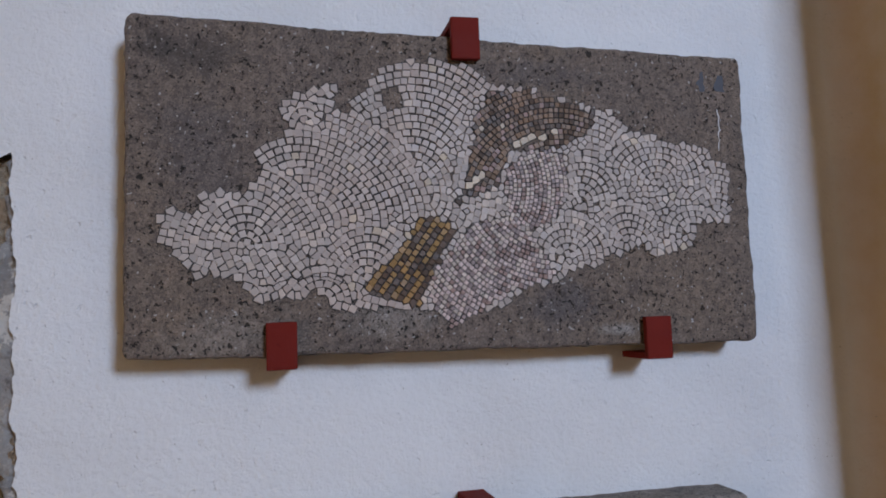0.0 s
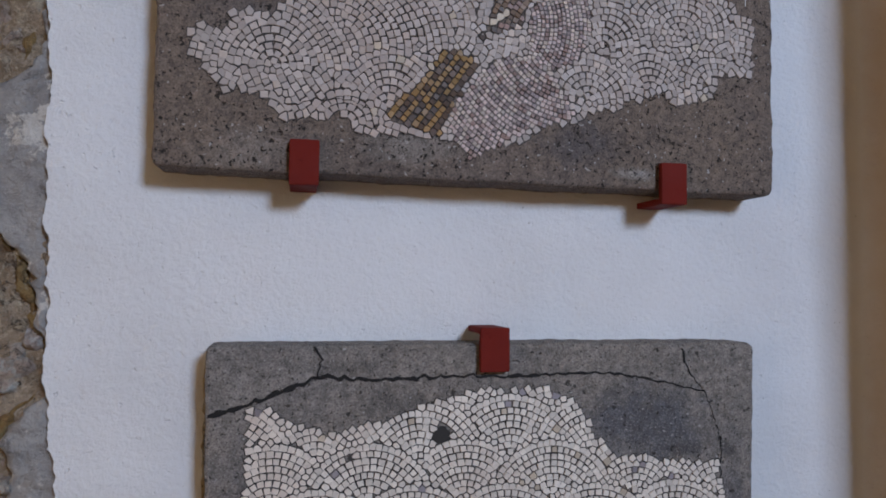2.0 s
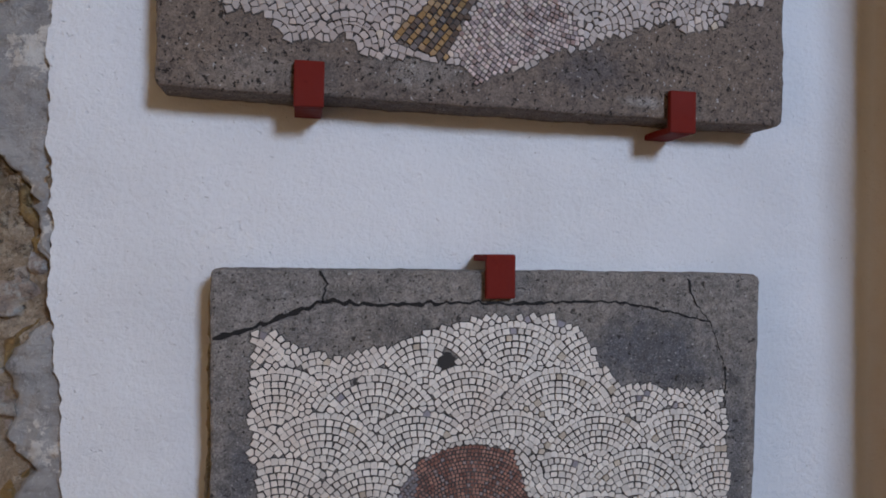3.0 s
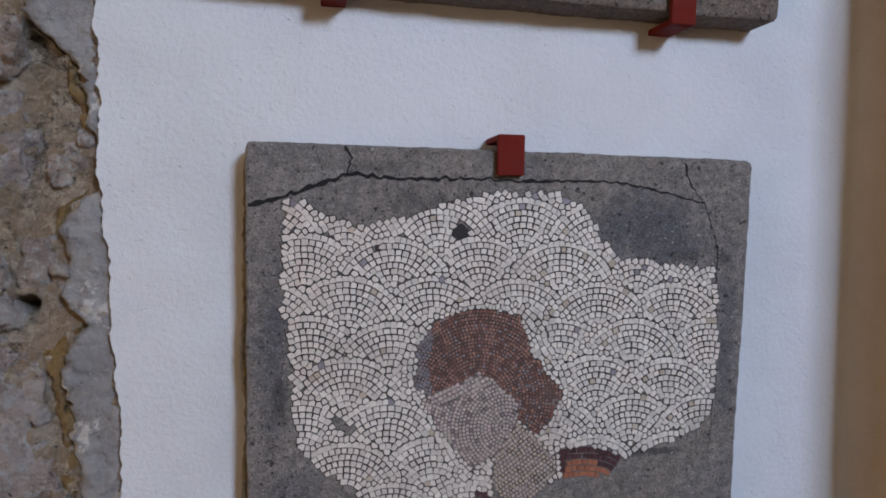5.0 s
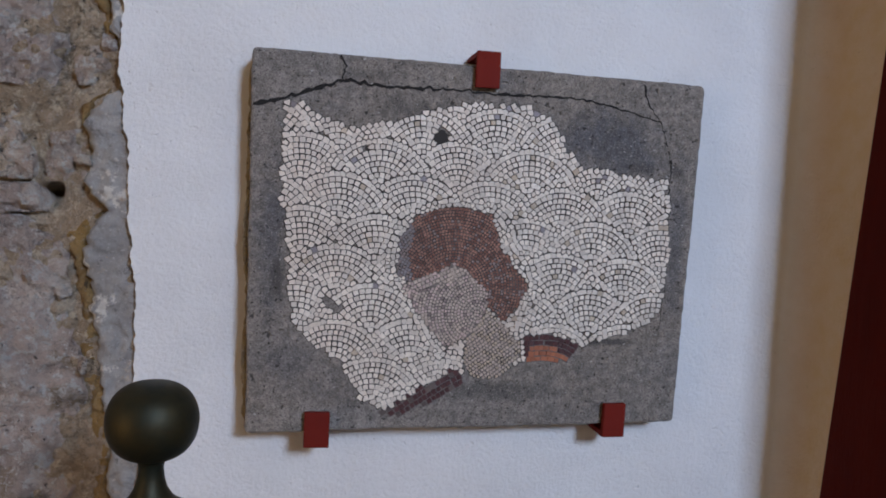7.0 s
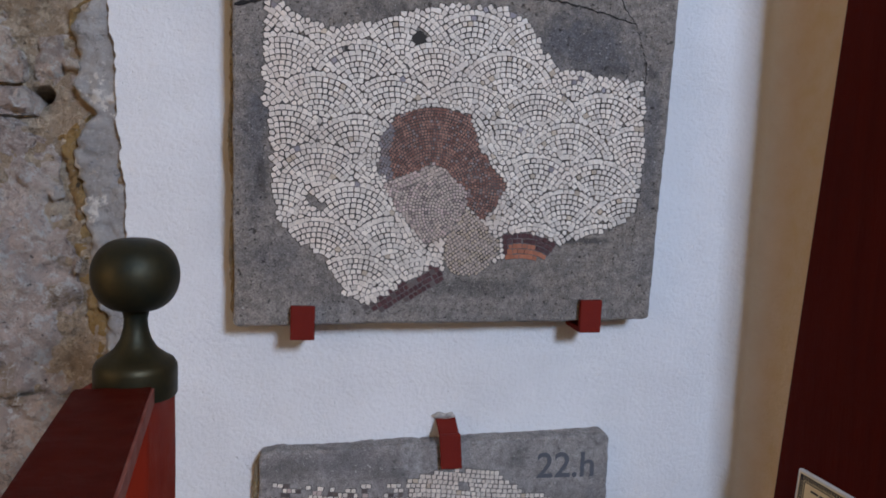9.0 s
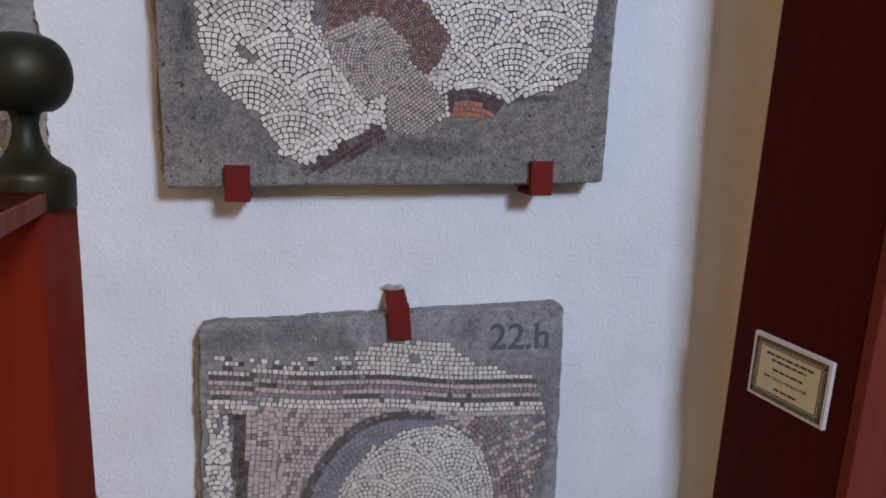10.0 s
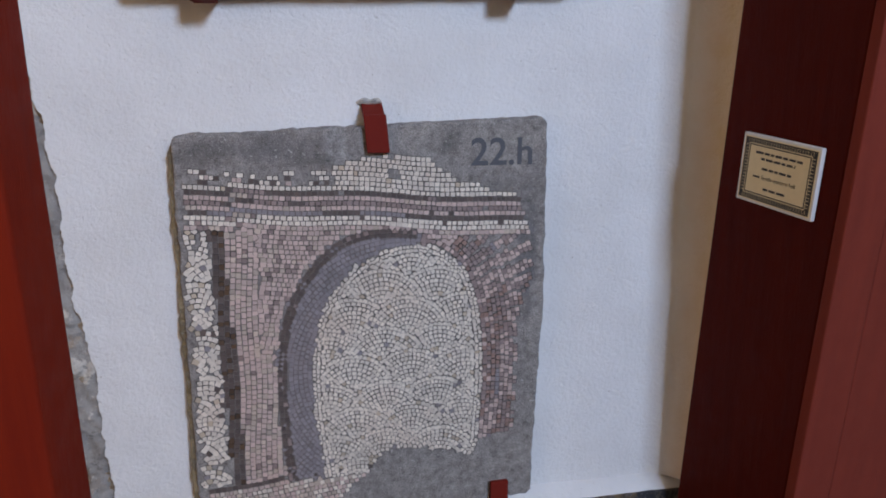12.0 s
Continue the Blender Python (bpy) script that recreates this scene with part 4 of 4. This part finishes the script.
HAIR = ring("0.186,1.287 0.187,1.342 0.212,1.380 0.255,1.393 0.299,1.394 0.330,1.386 0.345,1.355 0.351,1.330 0.365,1.317 0.380,1.295 0.397,1.278 0.391,1.260 0.375,1.234 0.358,1.218 0.334,1.242 0.330,1.270 0.316,1.278 0.303,1.287 0.290,1.302 0.273,1.308 0.243,1.292 0.205,1.279")
HEAD = ring("0.205,1.279 0.243,1.292 0.273,1.308 0.290,1.302 0.316,1.278 0.334,1.266 0.331,1.236 0.302,1.191 0.279,1.180 0.266,1.176 0.239,1.206 0.211,1.240 0.196,1.266")
BROW = ring("0.205,1.279 0.243,1.292 0.273,1.308 0.290,1.302 0.296,1.292 0.243,1.270 0.210,1.262")
THROAT = ring("0.302,1.191 0.331,1.236 0.358,1.216 0.372,1.198 0.391,1.185 0.388,1.163 0.358,1.126 0.309,1.128 0.296,1.160")
HEM = ring("0.170,1.070 0.284,1.146 0.302,1.118 0.24,1.084 0.205,1.065")
SLEEVE = ring("0.392,1.195 0.42,1.199 0.448,1.198 0.472,1.192 0.489,1.181 0.467,1.158 0.43,1.154 0.397,1.157")
HOLES = [ring("0.300,1.150 0.345,1.128 0.39,1.158 0.40,1.16 0.47,1.166 0.497,1.185 0.52,1.12 0.29,1.08"), disc(0.242, 1.501, 0.014), disc(0.132, 1.477, 0.006), ring("0.07,1.268 0.082,1.25 0.105,1.233 0.098,1.222 0.072,1.24"), disc(0.508, 1.296, 0.005)]
# flat dark discs laid on the face for the dark inside the holes
for x, z, d in ((0.242, 1.501, 0.0125), (0.132, 1.477, 0.005)):
    bm = bmesh.new()
    bm.faces.new([bm.verts.new((x + d * (1 + 0.25 * noise.noise((a * 2, x, 0))) * math.cos(a), F2 - 0.0009, z + d * (1 + 0.25 * noise.noise((a * 2, z, 3))) * math.sin(a))) for a in np.linspace(0, 6.28, 20)[:-1]])
    part("lost_patch", bm, GROUT, middle, "flat dark patch where stones are lost")
r2 = random.Random(12)
w = fans(bounds(B), 0.0086, 0.117, 0.055, 0.090, r2, 0.05)
rim = along(ring("0.270,1.160 0.237,1.195 0.222,1.243 0.198,1.278 0.176,1.293 0.183,1.342 0.216,1.380 0.263,1.398 0.322,1.397 0.351,1.373 0.363,1.338 0.391,1.312 0.402,1.276 0.385,1.230"), (0.001, 0.0098), 0.0086, r2)
hair = courses(bounds(HAIR), 0.0048, 0, r2, bend=(0.275, 1.27))
head = courses(bounds(HEAD), 0.0052, 0, r2, bend=(0.315, 1.23))
brow = courses(bounds(BROW), 0.0062, 24, r2)
throat = courses(bounds(THROAT), 0.0055, 35, r2)
hem = along(ring("0.166,1.070 0.20,1.094 0.245,1.124 0.290,1.151"), [-0.004 - 0.0086 * k for k in range(5)], 0.0086, r2)
sleeve = along(ring("0.390,1.194 0.42,1.198 0.448,1.197 0.472,1.191 0.491,1.180"), [-0.004 - 0.0086 * k for k in range(6)], 0.0086, r2)
def hair_tint(x, z, rng):
    a = math.atan2(z - 1.27, x - 0.275)
    lock = math.sin(a * 19 + 2.5 * noise.noise((x * 20, 0, z * 20))) + 0.8 * noise.noise((x * 45, 1, z * 45))
    if x < 0.205 + 0.01 * noise.noise((0, 4, z * 30)):
        return rng.choices(["grey", "mauve"], [0.6, 0.4])[0]
    if x > 0.325 and z < 1.325:
        return rng.choices(["auburn", "rose", "mauve"], [0.7, 0.2, 0.1] if lock > -0.2 else [0.25, 0.45, 0.3])[0]
    return rng.choices(["rose", "auburn", "mauve"], [0.85, 0.1, 0.05] if lock > 0 else [0.25, 0.65, 0.1])[0]


lay(middle, [
    (rim, within(rim, B, HAIR, HEAD, THROAT), pick("white", 1.0)),
    (w, within(w, B, HAIR, HEAD, THROAT, HEM, SLEEVE, *HOLES), pick("white", 0.975, "cream", 0.02, "grey", 0.005), lambda p: within(p, B, HAIR, HEAD, THROAT, HEM, SLEEVE, *HOLES)),
    (hair, within(hair, HAIR), hair_tint),
    (brow, within(brow, BROW, HAIR), pick("flesh", 0.6, "pink", 0.4)),
    (head, within(head, HEAD, HAIR, BROW), lambda x, z, rng: rng.choices(["flesh", "pink", "mauve"], [0.66, 0.3, 0.04] if x > 0.27 else [0.5, 0.38, 0.12])[0]),
    (throat, within(throat, THROAT, HEAD, HAIR), pick("flesh", 0.7, "cream", 0.3)),
    (hem, within(hem, HEM), pick("maroon", 0.85, "dark", 0.15)),
    (sleeve, within(sleeve, SLEEVE), lambda x, z, rng: "orange" if z < 1.180 - 7 * (x - 0.425) ** 2 and x > 0.402 else "maroon"),
], F2, 0.00070, (0.20, 1.42, 300), 22)
CR = ring("-0.040,1.530 0.031,1.552 0.087,1.576 0.162,1.571 0.272,1.575 0.325,1.573 0.405,1.576 0.479,1.575 0.546,1.563 0.604,1.549 0.628,1.486")
part("crack", crack(CR, 0.0050, F2, 1.0, r), CRACK, middle)
part("crack", crack([(0.085, 1.614), (0.093, 1.597), (0.089, 1.576)], 0.0048, F2, 2.0, r), CRACK, middle)
part("crack", crack([(0.570, 1.608), (0.580, 1.575), (0.604, 1.549)], 0.0024, F2, 3.0, r), CRACK, middle)
part("crack", crack([(0.628, 1.49), (0.625, 1.40), (0.632, 1.28), (0.624, 1.18)], 0.0016, F2, 6.0, r), CRACK, middle)
clamp(0.054, 0.092, 1.036, F2, -1)
clamp(0.535, 0.573, 1.050, F2, -1)
clamp(0.290, 0.328, 1.612, F2, 1, rise=0.024)

# lower panel: an arch
F3 = 0.95
lower = thing("mosaic_panel", 0.3, WALL, 0.12, "upright grey concrete slab with mosaic of an arch", "mosaic", "mosaic panels on the wall")
part("slab", slab([(0.007, 0.816), (0.315, 0.829), (0.621, 0.838), (0.626, 0.55), (0.612, 0.124), (0.004, 0.122)], F3, WALL + 0.004, 0.016, 0.0022, 3.0), CONCRETE_C, lower)
part("backing", slab([(-0.001, 0.805), (0.315, 0.822), (0.614, 0.832), (0.620, 0.55), (0.606, 0.13), (-0.006, 0.128)], 0.962, WALL + 0.003, 0.02, 0.003, 13.0), OCHRE_LIT_EDGE, lower, "ochre mortar backing with warm side light in its colour")
C = jag(ring("0.022,0.735 0.030,0.775 0.100,0.778 0.177,0.776 0.249,0.765 0.313,0.777 0.407,0.780 0.455,0.740 0.524,0.719 0.570,0.708 0.592,0.652 0.604,0.590 0.595,0.549 0.575,0.486 0.570,0.264 0.511,0.253 0.489,0.226 0.431,0.244 0.342,0.253 0.311,0.222 0.300,0.205 0.247,0.158 0.021,0.160 0.016,0.213 0.014,0.383 0.018,0.629"), size=0.006, seed=5.0)
OUTER = ring("0.160,0.205 0.150,0.317 0.150,0.423 0.164,0.514 0.205,0.591 0.263,0.646 0.339,0.658 0.397,0.648 0.46,0.625 0.515,0.56 0.530,0.45 0.515,0.25 0.5,0.205")
INNER = ring("0.227,0.205 0.213,0.321 0.213,0.449 0.235,0.529 0.290,0.596 0.358,0.625 0.426,0.624 0.476,0.586 0.502,0.512 0.512,0.404 0.500,0.205")
r3 = random.Random(13)


def frieze_top(x):
    return 0.690 - 0.062 * (x - 0.05)


sweep = ring("0.160,0.205 0.150,0.317 0.150,0.423 0.164,0.514 0.205,0.591 0.263,0.646 0.339,0.660 0.397,0.652")
outline = along(sweep, (-0.004, -0.0118), 0.0078, r3)
inline = along(ring("0.229,0.205 0.215,0.321 0.215,0.449 0.237,0.527 0.291,0.593 0.358,0.622 0.426,0.621 0.474,0.584 0.499,0.512 0.509,0.404 0.498,0.24"), (-0.004,), 0.0078, r3)
w3 = fans(bounds(INNER), 0.0078, 0.098, 0.050, 0.076, r3, 0.04)
arch = courses(bounds(OUTER), 0.0080, 0, r3, bend=(0.37, 0.40), long=1.1)
frieze = courses(bounds(C), 0.0082, -4.0, r3, long=1.05)
pillar = fans(bounds(C), 0.0090, 0.07, 0.04, 0.06, r3)
left = courses((-0.02, 0.17, 0.12, 0.75), 0.0092, 88, r3)
right = along(ring("0.395,0.640 0.430,0.628 0.480,0.588 0.505,0.512 0.515,0.404 0.503,0.205"), [0.004 + 0.0082 * k for k in range(15)], 0.0084, r3)


def arch_tint(x, z, rng):
    return rng.choice(["pink", "mauve"]) if x > 0.40 + 0.03 * noise.noise((x * 30, 0, z * 30)) else "grey"


BANDS = {5: "dark", 4: "pink", 3: "rose", 2: "pink", 1: "greyish", 0: "white", -1: "white"}


def frieze_tint(x, z, rng):
    d = (z - frieze_top(x)) / 0.0082
    k = math.floor(d + 0.5)
    patch = noise.noise((x * 14, 0, k * 3.3))
    if noise.noise((x * 38, 2, z * 38)) > 0.56:
        return None if k > 0 else rng.choice(["flesh", "mauve"])
    if k > 6 and x < 0.26:
        if k > 9 or noise.noise((x * 45, 7, z * 45)) > 0.0:
            return None
        return rng.choices(["white", "pink", "dark", None], [0.45, 0.15, 0.15, 0.25])[0]
    if k > 5:
        return "white" if rng.random() < 0.95 else "cream"
    if k < -1:
        return rng.choices(["pink", "flesh", "mauve"], [0.68, 0.2, 0.12])[0]
    name = BANDS[k]
    if name == "greyish":
        return "dark" if patch > -0.1 else "grey"
    if name == "rose":
        return "mauve" if patch > -0.2 else "dark"
    if name == "dark":
        return "dark" if patch > -0.3 else "mauve"
    if rng.random() < 0.06:
        return rng.choice(["mauve", "flesh", "dark"])
    return name if patch > -0.42 else "flesh"


def left_tint(x, z, rng):
    s = x - (0.053 + 0.012 * math.sin((0.7 - z) * 3))
    if s < 0:
        return None
    if s < 0.022:
        return rng.choices(["dark", "brown"], [0.8, 0.2])[0]
    return rng.choices(["pink", "flesh", "mauve"], [0.7, 0.24, 0.06])[0]


def right_tint(x, z, rng):
    warm = noise.noise((x * 22, 1, z * 7)) + (0.45 - z) * 0.8
    if noise.noise((x * 60, 5, z * 12)) > 0.55:
        return "grey"
    return rng.choices(["pink", "mauve", "russet"], [0.5, 0.5, 0.0] if warm < 0.05 else [0.15, 0.45, 0.4])[0]


def pillar_tint(x, z, rng):
    if x > 0.050 + 0.012 * math.sin((0.7 - z) * 3) or noise.noise((x * 40, 8, z * 26)) > 0.38:
        return None
    return rng.choices(["white", "cream", "dark", "grey"], [0.84, 0.08, 0.03, 0.05])[0]


low_left = (left[:, 1] < frieze_top(0.1) - 0.012) & (left[:, 0] < 0.16)
in_frieze = ~((frieze[:, 0] < 0.13) & (frieze[:, 1] < frieze_top(0.1) - 0.02)) & ~((frieze[:, 0] > 0.43) & (frieze[:, 1] < frieze_top(0.5) - 0.025)) & (frieze[:, 1] > 0.45)
foot = courses((-0.02, 0.36, 0.13, 0.23), 0.0085, 6, r3)
foot_line = foot[:, 1] < 0.205 + 0.06 * (foot[:, 0] - 0.05)
left_over = left[:, 1] >= 0.207 + 0.06 * (left[:, 0] - 0.05)
lay(lower, [
    (outline, inside(outline[:, 0], outline[:, 1], C), pick("dark", 0.9, "mauve", 0.1)),
    (inline, within(inline, INNER) & inside(inline[:, 0], inline[:, 1], C), pick("white", 1.0)),
    (w3, within(w3, INNER) & inside(w3[:, 0], w3[:, 1], C), pick("white", 0.955, "cream", 0.03, "grey", 0.015), lambda p: within(p, INNER) & inside(p[:, 0], p[:, 1], C)),
    (arch, within(arch, OUTER, INNER) & (arch[:, 0] < 0.43) & inside(arch[:, 0], arch[:, 1], C), arch_tint),
    (frieze, within(frieze, C, OUTER) & in_frieze, frieze_tint),
    (pillar, within(pillar, C) & (pillar[:, 1] < frieze_top(0.1) - 0.012) & (pillar[:, 1] > 0.209) & (pillar[:, 0] < 0.08), pillar_tint),
    (left, within(left, C, OUTER) & low_left & left_over & ~((left[:, 0] > 0.13) & (left[:, 1] > 0.45)), left_tint),
    (right, within(right, C, INNER) & (right[:, 0] > 0.43) & (right[:, 1] < frieze_top(0.5) - 0.025), right_tint),
    (foot, within(foot, C) & foot_line, lambda x, z, rng: "dark" if abs(z - 0.202 - 0.06 * (x - 0.05)) < 0.005 else rng.choice(["white", "flesh", "pink"])),
], F3, 0.00066, (0.32, 0.55, 300), 23, MID_GROUT)
clamp(0.307, 0.344, 0.829, F3, 1, rise=0.019, reach=0.062, slope=0.45, skew=0.09)
clamp(0.529, 0.563, 0.135, F3, -1, rise=0.012, reach=0.042)


def lettering(text, size, depth, bold=0.0):
    cu = bpy.data.curves.new("lettering", "FONT")
    cu.body, cu.size, cu.extrude, cu.offset = text, size, depth, bold
    tmp = new("lettering", cu)
    me = bpy.data.meshes.new_from_object(tmp.evaluated_get(bpy.context.evaluated_depsgraph_get()))
    bpy.data.objects.remove(tmp)
    return me


me = lettering("22.h", 0.065, 0.0002, 0.0008)
me.materials.append(STENCIL)
number = new("stencilled_number", me)
number.parent = lower
number.matrix_parent_inverse = lower.matrix_basis.inverted()
number.matrix_basis = pose(0.486, F3 - 0.0009, 0.761, 90, 0, 0)
number["label"] = "faded black painted number"

# ---- museum label on the casing ----
sign = thing("museum_label", 0.92, 0.74, 0.72, "pale yellow printed label with black border on a white board", "sign")
sw, sh = 0.152, 0.108


def sign_part(name, boxes, material, label="", bevel=0.0, under=None):
    """Boxes in the label's own plane: across, up, out."""
    bm = bmesh.new()
    for a0, a1, b0, b1, c0, c1 in boxes:
        box(a0, a1, -c1, -c0, b0, b1, bevel, 1, into=bm)
    m = pose(0.9245, 0.741, 0.764, 4.3, 0, 0) @ pose(0, 0, 0, 0, 0, -78.8)
    bmesh.ops.transform(bm, matrix=m, verts=bm.verts)
    return part(name, bm, material, under or sign, label)


sign_part("board", [(-sw / 2, sw / 2, -sh / 2, sh / 2, 0, 0.008)], SIGN_EDGE, bevel=0.0008)
sheet = sign_part("print", [(-sw / 2 + 0.004, sw / 2 - 0.004, -sh / 2 + 0.004, sh / 2 - 0.004, 0.007, 0.0084)], SIGN_FACE)
frame_bits = []
iw, ih = sw / 2 - 0.006, sh / 2 - 0.006
for o, t in ((0.0, 0.0022), (0.0094, 0.0018)):
    frame_bits += [(-iw + o, iw - o, ih - o - t, ih - o, 0.008, 0.0087), (-iw + o, iw - o, -ih + o, -ih + o + t, 0.008, 0.0087)]
    frame_bits += [(-iw + o, -iw + o + t, -ih + o + t, ih - o - t, 0.008, 0.0087), (iw - o - t, iw - o, -ih + o + t, ih - o - t, 0.008, 0.0087)]
for i in range(27):
    x = -iw + 0.004 + i * (2 * iw - 0.008) / 26
    for s in (-1, 1):
        b = s * (ih - 0.0052)
        frame_bits.append((x - 0.0020, x + 0.0020, b - 0.0027, b + 0.0027, 0.008, 0.0086))
for i in range(1, 17):
    b = -ih + 0.004 + i * (2 * ih - 0.008) / 17
    for s in (-1, 1):
        x = s * (iw - 0.0052)
        frame_bits.append((x - 0.0027, x + 0.0027, b - 0.0020, b + 0.0020, 0.008, 0.0086))
sign_part("border", frame_bits, INK, "black ornamental border", under=sheet)
for b, a in ((0.027, 0.046), (0.018, 0.034), (0.003, 0.030), (-0.028, 0.022)):
    words, x = [], -a
    rr = random.Random(int(b * 1e4))
    while x < a:
        e = min(a, x + rr.uniform(0.006, 0.017))
        words.append((x, e, b - 0.0017, b + 0.0019, 0.008, 0.0086))
        x = e + 0.0025
    sign_part("text_line", words, INK, under=sheet)

sign_part("text_line", [(-0.046, -0.032, -0.0123, -0.0095, 0.008, 0.0086)], INK, under=sheet)
words = lettering("South-western hall", 0.0088, 0.0002)
words.transform(pose(0.9245, 0.741, 0.764, 4.3, 0, 0) @ pose(0, 0, 0, 0, 0, -78.8) @ pose(-0.028, -0.0086, -0.0132, 90, 0, 0))
words.materials.append(INK)
line = new("text_line", words)
line.parent = sheet
line["label"] = "printed words in black ink"

# ---- balustrade: post with turned finial, rail and panel ----
PX, PY, PW = -0.109, 0.525, 0.077
balustrade = thing("balustrade", PX, PY, 0, "red painted newel post with flat hand rail and dark ball", "railing")
bm = box(-PW / 2, PW / 2, -PW / 2, PW / 2, 0, 1.064, 0.005, 3)
bmesh.ops.subdivide_edges(bm, edges=[e for e in bm.edges if e.calc_length() > 0.5], cuts=30)
bmesh.ops.transform(bm, matrix=pose(PX, PY, 0, 0, 0, -12), verts=bm.verts)
wobble(bm, 0.0012, 7, 3.0)
lean_y(bm, 0.06, 1.06)
newel = part("newel_post", smooth(bm), RAILWOOD, balustrade)
bm = box(-0.073, 0, -2.2, 0, 1.052, 1.0725, 0.003, 2)
bmesh.ops.transform(bm, matrix=pose(-0.076, PY - 0.033, 0, 0, 0, 5), verts=bm.verts)
part("hand_rail", bm, WOOD, balustrade)


# pale strip on the rail's side: wear plus window light painted in
bm = box(-0.001, 0.0022, -2.2, -0.004, 1.0545, 1.0715, 0.0006, 1)
bmesh.ops.transform(bm, matrix=pose(-0.076, PY - 0.033, 0, 0, 0, 5), verts=bm.verts)
wobble(bm, 0.0005, 30, 2.0)
part("rail_edge", bm, WORN_LIT, balustrade, "pinkish edge of the hand rail, wear and window light in its colour")
bead = box(-0.0042, 0.0012, -0.0042, 0.0012, 0.0, 1.058, 0.0015, 2)
bmesh.ops.transform(bead, matrix=pose(PX, PY, 0, 0, 0, -12) @ pose(-PW / 2 + 0.002, -PW / 2 + 0.002, 0), verts=bead.verts)
part("corner_bead", lean_y(bead, 0.06, 1.06), WORN_LIT, newel, "worn pinkish corner of the post")


def turned(profile_rz, x, y, z, n=48):
    bm, rows = bmesh.new(), []
    for r, h in profile_rz:
        rows.append([bm.verts.new((x + r * math.cos(2 * math.pi * i / n), y + r * math.sin(2 * math.pi * i / n), z + h)) for i in range(n)])
    for a, b in zip(rows, rows[1:]):
        for i in range(n):
            j = (i + 1) % n
            bm.faces.new((a[i], a[j], b[j], b[i]))
    bm.faces.new(rows[-1])
    return smooth(bm)


ball = [(0.0435 * math.cos(a) ** 0.7 if math.cos(a) > 0 else 0.0005, 0.120 + 0.038 * math.sin(a)) for a in np.linspace(-1.15, 1.56, 26)]
base = [(0.0405, -0.006), (0.0415, -0.004), (0.0415, 0.022), (0.041, 0.026), (0.038, 0.031), (0.030, 0.036), (0.0215, 0.043), (0.0155, 0.053), (0.0125, 0.064), (0.0115, 0.074), (0.0135, 0.083), (0.0175, 0.087)]
part("finial_base", turned(base, -0.0985, PY, 1.060), BRASS, newel, "dark bronze turned collar and neck")
part("finial_ball", turned(ball, -0.0985, PY, 1.060), BRASS, newel, "dark bronze ball")
